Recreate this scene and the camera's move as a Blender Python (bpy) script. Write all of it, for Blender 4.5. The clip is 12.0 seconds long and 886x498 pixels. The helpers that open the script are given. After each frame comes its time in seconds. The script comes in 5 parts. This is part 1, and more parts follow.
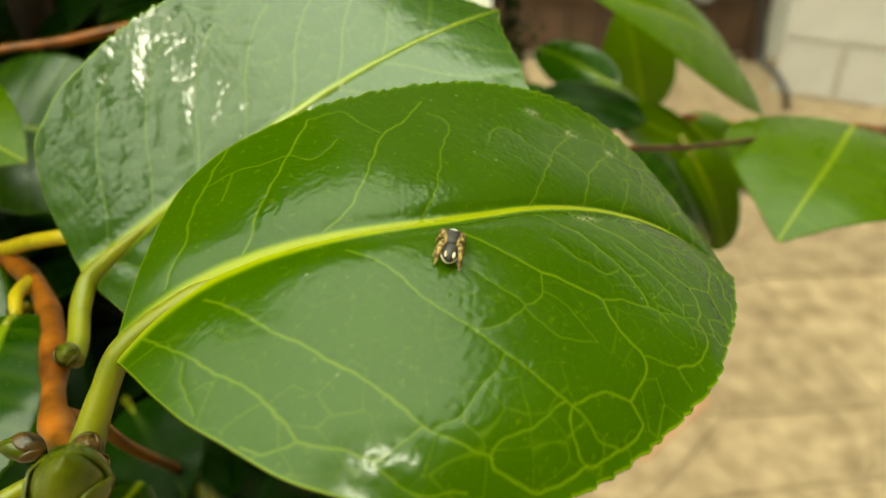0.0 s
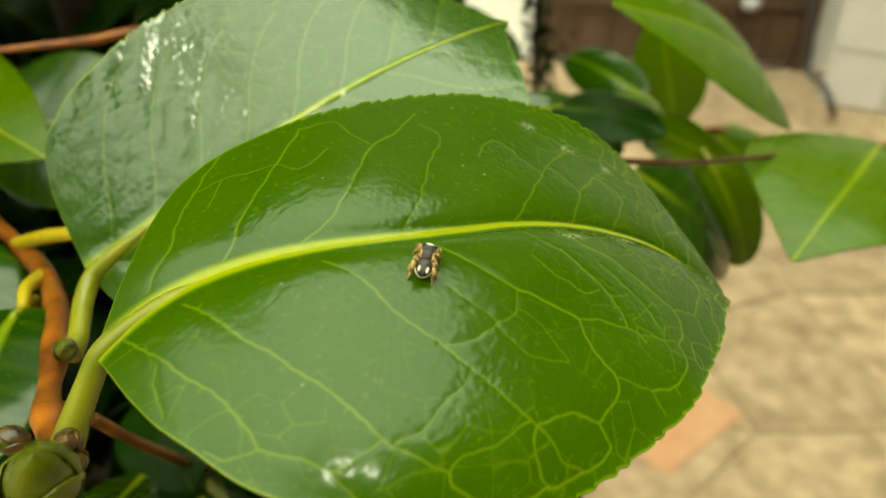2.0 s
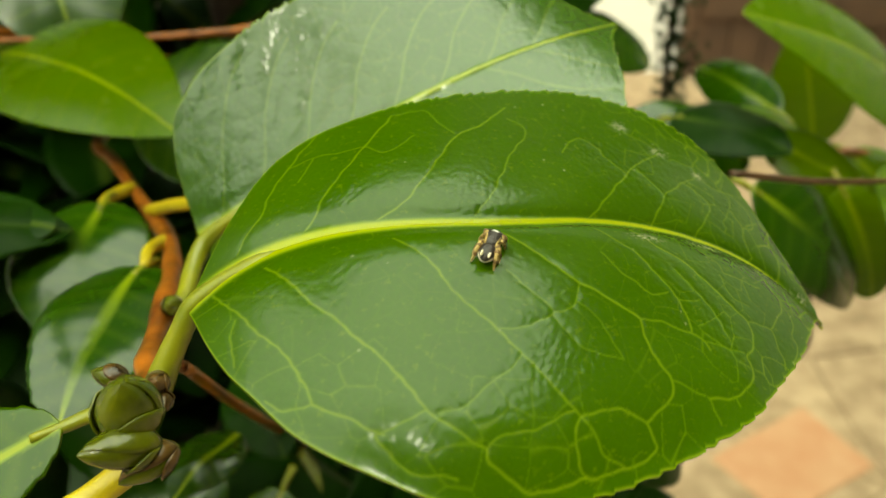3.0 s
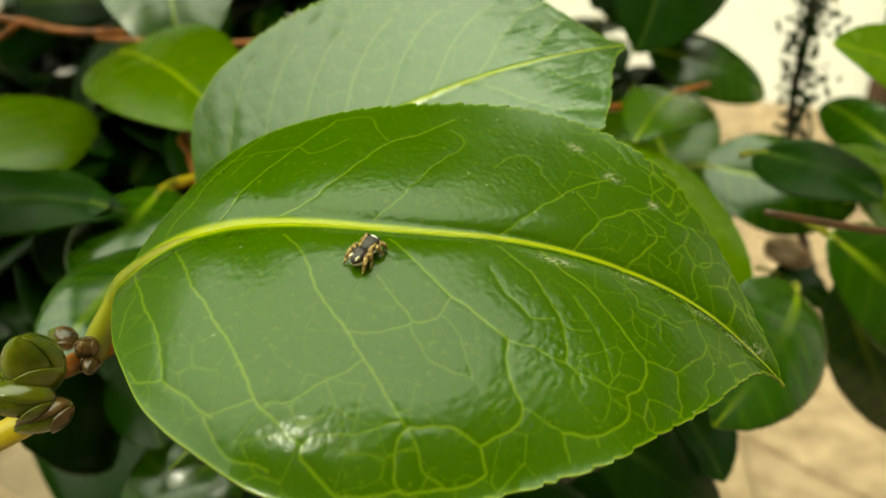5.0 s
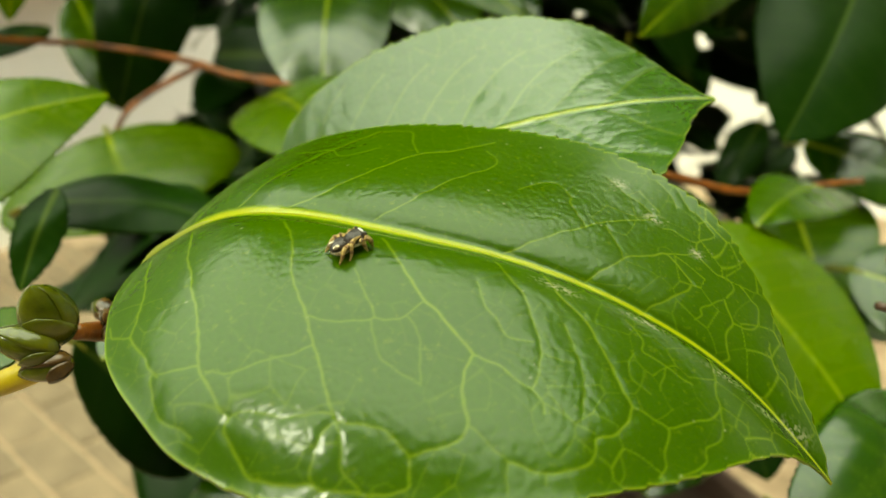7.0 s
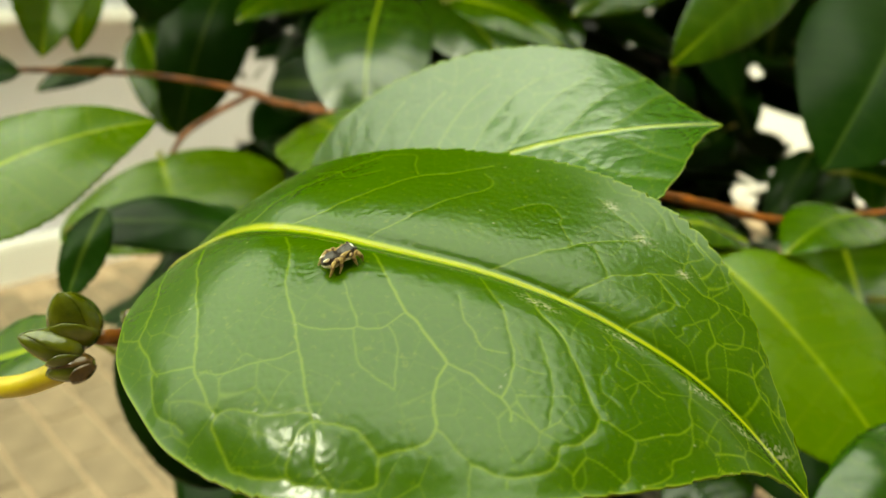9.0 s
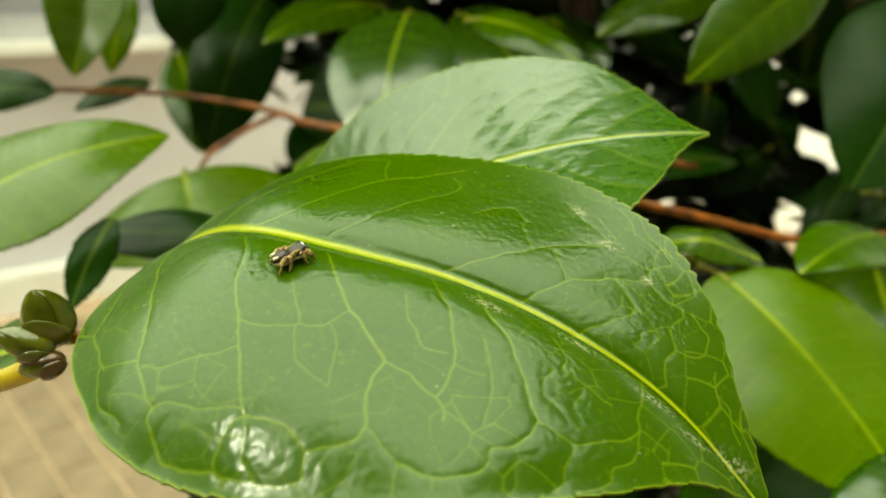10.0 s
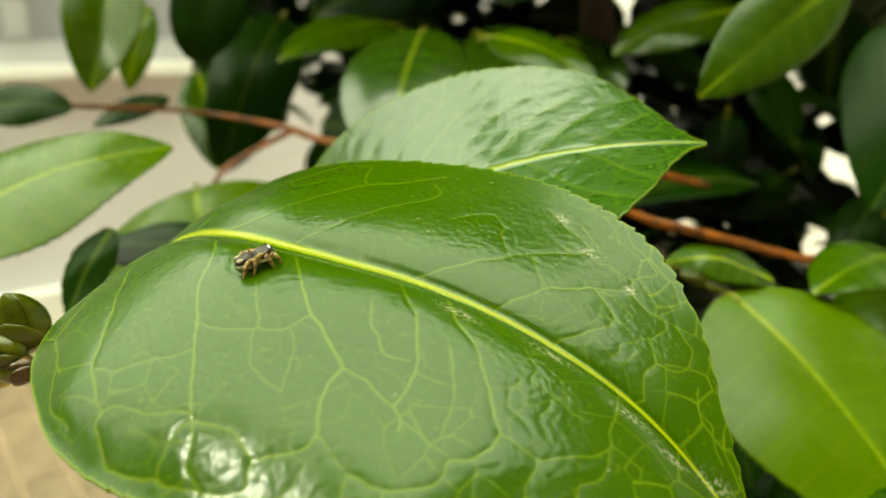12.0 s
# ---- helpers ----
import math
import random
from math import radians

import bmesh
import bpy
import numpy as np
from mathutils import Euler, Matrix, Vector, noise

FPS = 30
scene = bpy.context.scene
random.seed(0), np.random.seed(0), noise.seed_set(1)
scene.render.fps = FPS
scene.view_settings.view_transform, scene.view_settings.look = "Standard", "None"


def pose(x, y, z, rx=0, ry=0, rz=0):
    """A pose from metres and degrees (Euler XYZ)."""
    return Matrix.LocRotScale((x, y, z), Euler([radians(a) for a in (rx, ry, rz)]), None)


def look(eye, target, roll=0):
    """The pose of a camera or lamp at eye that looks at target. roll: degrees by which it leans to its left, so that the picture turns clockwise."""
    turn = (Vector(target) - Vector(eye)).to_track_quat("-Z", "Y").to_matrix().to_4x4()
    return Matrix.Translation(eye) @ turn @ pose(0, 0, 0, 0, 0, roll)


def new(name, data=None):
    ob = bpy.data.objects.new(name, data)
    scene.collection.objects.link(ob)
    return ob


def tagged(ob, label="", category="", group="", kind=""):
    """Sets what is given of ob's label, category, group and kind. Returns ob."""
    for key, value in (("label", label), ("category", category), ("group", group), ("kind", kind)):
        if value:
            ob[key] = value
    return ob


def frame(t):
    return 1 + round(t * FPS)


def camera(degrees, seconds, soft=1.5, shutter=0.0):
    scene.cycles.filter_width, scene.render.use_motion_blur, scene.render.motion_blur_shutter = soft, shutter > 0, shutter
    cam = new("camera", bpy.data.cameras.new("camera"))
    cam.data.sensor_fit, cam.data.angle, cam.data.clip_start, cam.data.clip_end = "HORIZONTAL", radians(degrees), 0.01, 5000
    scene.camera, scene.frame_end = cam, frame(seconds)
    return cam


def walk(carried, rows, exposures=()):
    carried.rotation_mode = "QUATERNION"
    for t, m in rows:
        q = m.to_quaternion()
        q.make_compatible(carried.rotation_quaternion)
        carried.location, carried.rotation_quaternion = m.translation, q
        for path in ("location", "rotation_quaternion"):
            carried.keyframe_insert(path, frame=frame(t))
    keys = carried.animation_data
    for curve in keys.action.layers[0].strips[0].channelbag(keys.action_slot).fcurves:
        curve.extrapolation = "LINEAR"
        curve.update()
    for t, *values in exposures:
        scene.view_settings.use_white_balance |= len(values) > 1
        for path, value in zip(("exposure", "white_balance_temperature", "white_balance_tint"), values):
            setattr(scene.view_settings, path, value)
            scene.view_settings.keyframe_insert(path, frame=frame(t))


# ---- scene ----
cam = camera(61.3, 12.0)
cam.data.dof.use_dof = True
cam.data.dof.focus_distance = 0.1
cam.data.dof.aperture_fstop = 19.0
PATH = [
    (0, (0.00037, 0.00230, 1.00163), (0.00096, 0.08797, 0.95006), 0.31),
    (0.5, (0.00133, 0.00240, 1.00208), (0.00194, 0.08804, 0.95045), 0.37),
    (1, (0.00109, 0.00194, 1.00263), (0.00198, 0.08760, 0.95104), 0.66),
    (1.5, (0.00253, 0.00302, 1.00159), (0.00293, 0.08879, 0.95019), 0.84),
    (2, (0.00753, 0.00281, 1.00332), (0.00346, 0.08848, 0.95190), 0.74),
    (2.5, (0.01222, -0.00148, 1.00234), (-0.00071, 0.08358, 0.95137), 0.21),
    (2.7, (0.01353, -0.00124, 1.00292), (-0.00305, 0.08315, 0.95189), 0.05),
    (4.3, (0.03321, 0.00491, 1.00104), (0.00411, 0.08668, 0.95136), 0.57),
    (4.5, (0.03902, 0.00485, 1.00207), (0.00730, 0.08565, 0.95242), 0.50),
    (5, (0.04813, 0.01069, 1.00115), (0.00817, 0.08855, 0.95276), -0.85),
    (5.5, (0.05004, 0.01399, 0.99683), (0.00338, 0.08970, 0.95110), -0.69),
    (6, (0.05730, 0.01717, 0.99344), (0.00364, 0.08841, 0.94821), -0.46),
    (6.5, (0.06747, 0.01995, 0.99014), (0.01008, 0.09066, 0.94884), 0.75),
    (7, (0.06638, 0.02281, 0.98947), (0.00559, 0.09275, 0.95188), 1.15),
    (7.2, (0.06818, 0.02227, 0.98938), (0.00586, 0.09131, 0.95265), 1.11),
    (8.8, (0.07673, 0.02605, 0.98888), (0.00890, 0.09082, 0.95419), -0.08),
    (9, (0.07691, 0.02538, 0.99004), (0.00948, 0.09082, 0.95582), 0.36),
    (9.5, (0.08023, 0.02750, 0.98836), (0.01012, 0.09106, 0.95604), 0.21),
    (10, (0.08554, 0.03455, 0.98656), (0.01304, 0.09608, 0.95562), -0.13),
    (10.5, (0.08665, 0.03649, 0.98498), (0.01257, 0.09669, 0.95518), -0.10),
    (11, (0.08685, 0.03812, 0.98502), (0.01120, 0.09679, 0.95614), -0.31),
    (11.5, (0.08792, 0.04075, 0.98440), (0.01169, 0.09914, 0.95649), -0.42),
    (12, (0.08805, 0.04199, 0.98314), (0.01250, 0.10128, 0.95525), -0.08),
]
EXPOSURE = [(0, -0.35, 7400, -8), (2.5, -0.33, 7400, -8), (5.5, -0.31, 7400, -8), (7.2, -0.10, 7400, -8), (9.0, -0.06, 7400, -8), (12, 0.04, 7400, -8)]
walk(cam, [(t, look(eye, target, roll)) for t, eye, target, roll in PATH], EXPOSURE)

# ---- light: hazy bright sky, veiled sun high behind the camera's left ----
SUN_EL, SUN_AZ = 48.0, 178.0
world = bpy.data.worlds.new("sky")
scene.world = world
world.use_nodes = True
wn = world.node_tree
sky = wn.nodes.new("ShaderNodeTexSky")
sky.sky_type = "NISHITA"
sky.sun_disc = False
sky.sun_elevation, sky.sun_rotation = radians(SUN_EL), radians(SUN_AZ)
sky.dust_density, sky.air_density = 4.0, 1.0
haze = wn.nodes.new("ShaderNodeMix")
haze.data_type = "RGBA"
haze.inputs["Factor"].default_value = 0.7
# an overcast sky is about three times as bright overhead as at the horizon
way = wn.nodes.new("ShaderNodeTexCoord")
split = wn.nodes.new("ShaderNodeSeparateXYZ")
rise = wn.nodes.new("ShaderNodeMapRange")
rise.inputs["To Min"].default_value, rise.inputs["To Max"].default_value = 0.34, 1.25
cloud = wn.nodes.new("ShaderNodeVectorMath")
cloud.operation = "SCALE"
cloud.inputs[0].default_value = (35.0, 36.0, 30.5)
wn.links.new(way.outputs["Generated"], split.inputs["Vector"])
wn.links.new(split.outputs["Z"], rise.inputs["Value"])
wn.links.new(rise.outputs["Result"], cloud.inputs["Scale"])
wn.links.new(cloud.outputs["Vector"], haze.inputs["B"])
wn.links.new(sky.outputs["Color"], haze.inputs["A"])
wn.links.new(haze.outputs["Result"], wn.nodes["Background"].inputs["Color"])
wn.nodes["Background"].inputs["Strength"].default_value = 0.235
sun_data = bpy.data.lights.new("sun", "SUN")
sun_data.energy, sun_data.angle, sun_data.color = 1.3, radians(5), (1.0, 0.95, 0.86)
sun = new("sun", sun_data)
sun_way = Vector((math.sin(radians(SUN_AZ)) * math.cos(radians(SUN_EL)), math.cos(radians(SUN_AZ)) * math.cos(radians(SUN_EL)), math.sin(radians(SUN_EL))))
sun.matrix_world = look(sun_way * 20, (0, 0, 0))


# ---- materials ----
def material(name, colour, rough=0.6, metal=0.0):
    m = bpy.data.materials.new(name)
    m.use_nodes = True
    b = m.node_tree.nodes["Principled BSDF"]
    b.inputs["Base Color"].default_value = (*colour, 1)
    b.inputs["Roughness"].default_value = rough
    b.inputs["Metallic"].default_value = metal
    return m, m.node_tree, b


def node(tree, kind, **values):
    n = tree.nodes.new(kind)
    for key, value in values.items():
        n.inputs[key.replace("_", " ")].default_value = value
    return n


def noise_node(tree, scale, detail=4.0, rough=0.55):
    co = tree.nodes.new("ShaderNodeTexCoord")
    n = node(tree, "ShaderNodeTexNoise", Scale=scale, Detail=detail, Roughness=rough)
    tree.links.new(co.outputs["Object"], n.inputs["Vector"])
    return n


def ramp(tree, source, stops):
    r = tree.nodes.new("ShaderNodeValToRGB")
    el = r.color_ramp.elements
    while len(el) < len(stops):
        el.new(0.5)
    for e, (at, colour) in zip(el, stops):
        e.position, e.color = at, (*colour, 1)
    tree.links.new(source, r.inputs["Fac"])
    return r


def mix(tree, a, b, factor, how="MIX"):
    m = tree.nodes.new("ShaderNodeMix")
    m.data_type, m.blend_type = "RGBA", how
    for key, value in (("A", a), ("B", b), ("Factor", factor)):
        if isinstance(value, (int, float)):
            m.inputs[key].default_value = value
        elif isinstance(value, tuple):
            m.inputs[key].default_value = (*value, 1)
        else:
            tree.links.new(value, m.inputs[key])
    return m.outputs["Result"]


def bump(tree, b, height, strength, distance):
    n = node(tree, "ShaderNodeBump", Strength=strength, Distance=distance)
    tree.links.new(height, n.inputs["Height"])
    tree.links.new(n.outputs["Normal"], b.inputs["Normal"])


def leaf_material(name, dark, light, vein, rough, glow, gloss=0.5):
    """Waxy leaf: mottled green, pale veins from the blade's own vein map, light passing through the blade."""
    m, t, b = material(name, dark, rough)
    big, fine = noise_node(t, 70.0, 3.0), noise_node(t, 900.0, 3.0)
    info = t.nodes.new("ShaderNodeObjectInfo")
    tone = mix(t, dark, light, big.outputs["Fac"])
    tone = mix(t, tone, ramp(t, info.outputs["Random"], [(0, (0.78, 0.80, 0.85)), (1, (1.12, 1.12, 1.0))]).outputs["Color"], 1.0, "MULTIPLY")
    speck = ramp(t, fine.outputs["Fac"], [(0.60, (0, 0, 0)), (0.80, (1, 1, 1))])
    tone = mix(t, tone, vein, mix(t, (0, 0, 0), speck.outputs["Color"], 0.16))
    at = t.nodes.new("ShaderNodeAttribute")
    at.attribute_name = "vein"
    rib = ramp(t, at.outputs["Fac"], [(0.5, (vein[0] * 0.82, vein[1] * 0.98, 0.014)), (0.9, vein)])
    tone = mix(t, tone, rib.outputs["Color"], at.outputs["Fac"])
    dirt = t.nodes.new("ShaderNodeAttribute")
    dirt.attribute_name = "dust"
    tone = mix(t, tone, (0.42, 0.40, 0.27), dirt.outputs["Fac"])
    t.links.new(tone, b.inputs["Base Color"])
    b.inputs["Specular IOR Level"].default_value = gloss
    r = ramp(t, big.outputs["Fac"], [(0.3, (rough * 0.85,) * 3), (0.7, (rough * 1.2,) * 3)])
    t.links.new(r.outputs["Color"], b.inputs["Roughness"])
    skin = noise_node(t, 520.0, 3.0, 0.5)
    bump(t, b, skin.outputs["Fac"], 0.40, 0.00011)
    back = node(t, "ShaderNodeBsdfTranslucent")
    t.links.new(mix(t, tone, (1.45, 1.40, 0.30), 1.0, "MULTIPLY"), back.inputs["Color"])
    both = t.nodes.new("ShaderNodeMixShader")
    both.inputs["Fac"].default_value = glow
    t.links.new(b.outputs["BSDF"], both.inputs[1])
    t.links.new(back.outputs["BSDF"], both.inputs[2])
    t.links.new(both.outputs["Shader"], t.nodes["Material Output"].inputs["Surface"])
    return m


LEAF = leaf_material("camellia_leaf", (0.026, 0.072, 0.0002), (0.046, 0.103, 0.0003), (0.33, 0.37, 0.008), 0.22, 0.28, 0.39)
# leaves deep in the shrub: their shade is put into a darker, duller green
LEAF_SHADED = leaf_material("shaded_camellia_leaf", (0.004, 0.019, 0.0003), (0.008, 0.030, 0.0005), (0.06, 0.09, 0.005), 0.36, 0.03, 0.08)
LEAF_YOUNG = leaf_material("young_camellia_leaf", (0.070, 0.148, 0.0004), (0.105, 0.190, 0.0006), (0.36, 0.40, 0.010), 0.26, 0.40, 0.36)
LEAF_DEEP = leaf_material("deep_green_camellia_leaf", (0.010, 0.040, 0.0004), (0.018, 0.058, 0.0007), (0.24, 0.28, 0.008), 0.19, 0.10, 0.5)
LEAF_PALE = leaf_material("thin_pale_camellia_leaf", (0.085, 0.165, 0.0006), (0.125, 0.215, 0.0010), (0.38, 0.42, 0.010), 0.30, 0.55, 0.4)
LEAF_WAXY = leaf_material("waxy_camellia_leaf", (0.019, 0.062, 0.0006), (0.033, 0.084, 0.0010), (0.26, 0.31, 0.012), 0.22, 0.12, 0.72)
LEAF_DRY = leaf_material("dry_leaf", (0.26, 0.15, 0.07), (0.40, 0.25, 0.14), (0.12, 0.06, 0.02), 0.5, 0.15)


def bark_material(name, a, b_, scale, rough=0.75):
    m, t, b = material(name, a, rough)
    n = noise_node(t, scale, 6.0)
    t.links.new(ramp(t, n.outputs["Fac"], [(0.3, a), (0.7, b_)]).outputs["Color"], b.inputs["Base Color"])
    bump(t, b, n.outputs["Fac"], 0.6, 0.0006)
    return m


PETIOLE = bark_material("petiole_green", (0.13, 0.15, 0.005), (0.22, 0.215, 0.008), 180.0, 0.35)
PETIOLE_YELLOW = bark_material("petiole_yellow", (0.36, 0.27, 0.005), (0.46, 0.36, 0.012), 250.0, 0.4)
BARK_RED = bark_material("young_bark", (0.045, 0.010, 0.001), (0.36, 0.110, 0.010), 130.0, 0.34)
BARK_GREY = bark_material("old_bark", (0.03, 0.018, 0.012), (0.075, 0.05, 0.032), 60.0, 0.85)
BARK_BROWN = bark_material("brown_bark", (0.030, 0.012, 0.004), (0.10, 0.040, 0.012), 140.0, 0.5)
BUD = bark_material("bud_scale", (0.014, 0.026, 0.001), (0.105, 0.112, 0.003), 150.0, 0.20)
BUD_BROWN = bark_material("bud_scale_brown", (0.014, 0.008, 0.002), (0.12, 0.062, 0.012), 260.0, 0.26)
SOIL = bark_material("soil", (0.03, 0.018, 0.012), (0.08, 0.05, 0.03), 60.0, 0.95)
TERRACOTTA = bark_material("terracotta", (0.055, 0.028, 0.018), (0.085, 0.045, 0.030), 14.0, 0.8)
WHITE = bark_material("white_render", (0.80, 0.79, 0.76), (0.86, 0.85, 0.82), 4.0, 0.85)
OFF_WHITE = bark_material("grey_white_render", (0.62, 0.60, 0.64), (0.69, 0.67, 0.71), 4.0, 0.85)
BRICKISH = bark_material("brown_render", (0.07, 0.05, 0.033), (0.11, 0.08, 0.055), 3.0, 0.9)
BLOCK = bark_material("painted_block", (0.51, 0.465, 0.45), (0.59, 0.545, 0.53), 9.0, 0.9)
MORTAR = bark_material("painted_mortar", (0.42, 0.37, 0.30), (0.50, 0.44, 0.37), 30.0, 0.95)
WOOD = bark_material("brown_door_wood", (0.055, 0.028, 0.015), (0.10, 0.052, 0.028), 7.0, 0.7)
BLACK, _, _ = material("black_rubber", (0.03, 0.03, 0.032), 0.5)
def varied(m, low, high):
    """Let each piece differ a little in tone."""
    t = m.node_tree
    b = t.nodes["Principled BSDF"]
    info = t.nodes.new("ShaderNodeObjectInfo")
    old = b.inputs["Base Color"].links[0].from_socket
    tone = ramp(t, info.outputs["Random"], [(0, low), (1, high)])
    t.links.new(mix(t, old, tone.outputs["Color"], 1.0, "MULTIPLY"), b.inputs["Base Color"])
    return m


STONE = bark_material("paving_stone", (0.21, 0.140, 0.084), (0.46, 0.335, 0.225), 17.0, 0.9)
STONE_PINK = bark_material("paving_stone_pink", (0.40, 0.19, 0.10), (0.46, 0.26, 0.15), 16.0, 0.9)
STONE = varied(STONE, (0.85, 0.83, 0.80), (1.1, 1.08, 1.02))
GROUT = bark_material("paving_joint", (0.26, 0.18, 0.11), (0.42, 0.305, 0.195), 24.0, 0.95)
PAVER = varied(bark_material("block_paver", (0.145, 0.107, 0.068), (0.225, 0.167, 0.106), 11.0, 0.9), (0.88, 0.88, 0.86), (1.1, 1.08, 1.04))
GREY = bark_material("grey_frame", (0.40, 0.40, 0.42), (0.46, 0.46, 0.48), 8.0, 0.5)


# ---- building helpers ----
def link_mesh(name, verts, faces, mat, parent=None, label="", smooth=True):
    me = bpy.data.meshes.new(name)
    me.from_pydata([tuple(v) for v in verts], [], [tuple(int(i) for i in f) for f in faces])
    me.materials.append(mat)
    if smooth:
        me.polygons.foreach_set("use_smooth", [True] * len(me.polygons))
    ob = new(name, me)
    if parent is not None:
        ob.parent = parent
    if label:
        tagged(ob, label)
    return ob


def part(name, bm, mat, parent, label="", smooth=False):
    me = bpy.data.meshes.new(name)
    bm.to_mesh(me)
    bm.free()
    me.materials.append(mat)
    if smooth:
        me.polygons.foreach_set("use_smooth", [True] * len(me.polygons))
    ob = new(name, me)
    ob.parent = parent
    if label:
        tagged(ob, label)
    return ob


def box_bm(x0, x1, y0, y1, z0, z1, bevel=0.0):
    bm = bmesh.new()
    bmesh.ops.create_cube(bm, size=1)
    for v in bm.verts:
        v.co = Vector(((x0 + x1) / 2 + v.co.x * (x1 - x0), (y0 + y1) / 2 + v.co.y * (y1 - y0), (z0 + z1) / 2 + v.co.z * (z1 - z0)))
    if bevel:
        bmesh.ops.bevel(bm, geom=bm.edges[:], offset=bevel, segments=2, affect="EDGES")
    return bm


def curve_points(points, n):
    """A smooth line through a few points (Catmull-Rom)."""
    p = np.array(points, float)
    if len(p) == 2:
        return p[0] + np.linspace(0, 1, n)[:, None] * (p[1] - p[0])
    e = np.vstack([2 * p[0] - p[1], p, 2 * p[-1] - p[-2]])
    out = []
    for t in np.linspace(0, len(p) - 1 - 1e-9, n):
        i, f = int(t), t - int(t)
        a, b, c, d = e[i : i + 4]
        out.append(0.5 * (2 * b + (c - a) * f + (2 * a - 5 * b + 4 * c - d) * f * f + (3 * b - a - 3 * c + d) * f**3))
    return np.array(out)


def tube(points, radii, sides=10, n=24, knots=0.0, seed=0):
    """Vertices and faces of a tapered round stem along a smooth line."""
    rng = np.random.default_rng(seed)
    line = curve_points(points, n)
    r = np.interp(np.linspace(0, 1, n), np.linspace(0, 1, len(radii)), radii)
    if knots:
        r = r * (1 + knots * np.interp(np.arange(n), np.arange(0, n + 3, 3), rng.uniform(-1, 1, len(np.arange(0, n + 3, 3)))))
    verts, faces = [], []
    side = None
    for i in range(n):
        ahead = line[min(i + 1, n - 1)] - line[max(i - 1, 0)]
        ahead /= np.linalg.norm(ahead) + 1e-12
        if side is None:
            side = np.cross(ahead, (0.3, 0.5, 0.8))
        side = side - ahead * (side @ ahead)
        side /= np.linalg.norm(side)
        up = np.cross(ahead, side)
        for k in range(sides):
            a = 2 * math.pi * k / sides
            verts.append(line[i] + r[i] * (math.cos(a) * side + math.sin(a) * up))
    for i in range(n - 1):
        for k in range(sides):
            k2 = (k + 1) % sides
            faces.append((i * sides + k, i * sides + k2, (i + 1) * sides + k2, (i + 1) * sides + k))
    faces.append(tuple(range(sides))[::-1])
    faces.append(tuple((n - 1) * sides + k for k in range(sides)))
    return verts, faces


def smooth_steps(at, xs, ys):
    """A smooth profile through a few values."""
    xs, ys = np.array(xs, float), np.array(ys, float)
    m = np.gradient(ys, xs)
    i = np.clip(np.searchsorted(xs, at) - 1, 0, len(xs) - 2)
    h = xs[i + 1] - xs[i]
    t = np.clip((at - xs[i]) / h, 0, 1)
    return (2 * t**3 - 3 * t**2 + 1) * ys[i] + (t**3 - 2 * t**2 + t) * h * m[i] + (-2 * t**3 + 3 * t**2) * ys[i + 1] + (t**3 - t**2) * h * m[i + 1]


def vein_distance(u, v, line):
    """Distance in the blade's plane from each point to a line of a few points."""
    best = np.full(u.shape, 1e9)
    p = curve_points([(a, b, 0) for a, b in line], 6 * len(line))[:, :2]
    for (ax, ay), (bx, by) in zip(p[:-1], p[1:]):
        lx, ly = bx - ax, by - ay
        f = np.clip(((u - ax) * lx + (v - ay) * ly) / (lx * lx + ly * ly + 1e-9), 0, 1)
        best = np.minimum(best, np.hypot(u - ax - f * lx, v - ay - f * ly))
    return best


def cells(u, v, size, seed):
    """Distance to the nearest border of a net of irregular cells, and a value for each cell."""
    rng = np.random.default_rng(seed)
    n = 80
    jx, jy, val = rng.uniform(0.1, 0.9, (n, n)), rng.uniform(0.1, 0.9, (n, n)), rng.uniform(0, 1, (n, n))
    gx, gy = u / size + 20, v / size + 30
    ix, iy = np.floor(gx).astype(int), np.floor(gy).astype(int)
    f1, f2, best = np.full(u.shape, 9.0), np.full(u.shape, 9.0), np.zeros(u.shape)
    for dx in (-1, 0, 1):
        for dy in (-1, 0, 1):
            cx, cy = (ix + dx) % n, (iy + dy) % n
            dist = np.hypot(ix + dx + jx[cx, cy] - gx, iy + dy + jy[cx, cy] - gy)
            near = dist < f1
            f2 = np.where(near, f1, np.minimum(f2, dist))
            best = np.where(near, val[cx, cy], best)
            f1 = np.where(near, dist, f1)
    return (f2 - f1) * size * 0.5, best


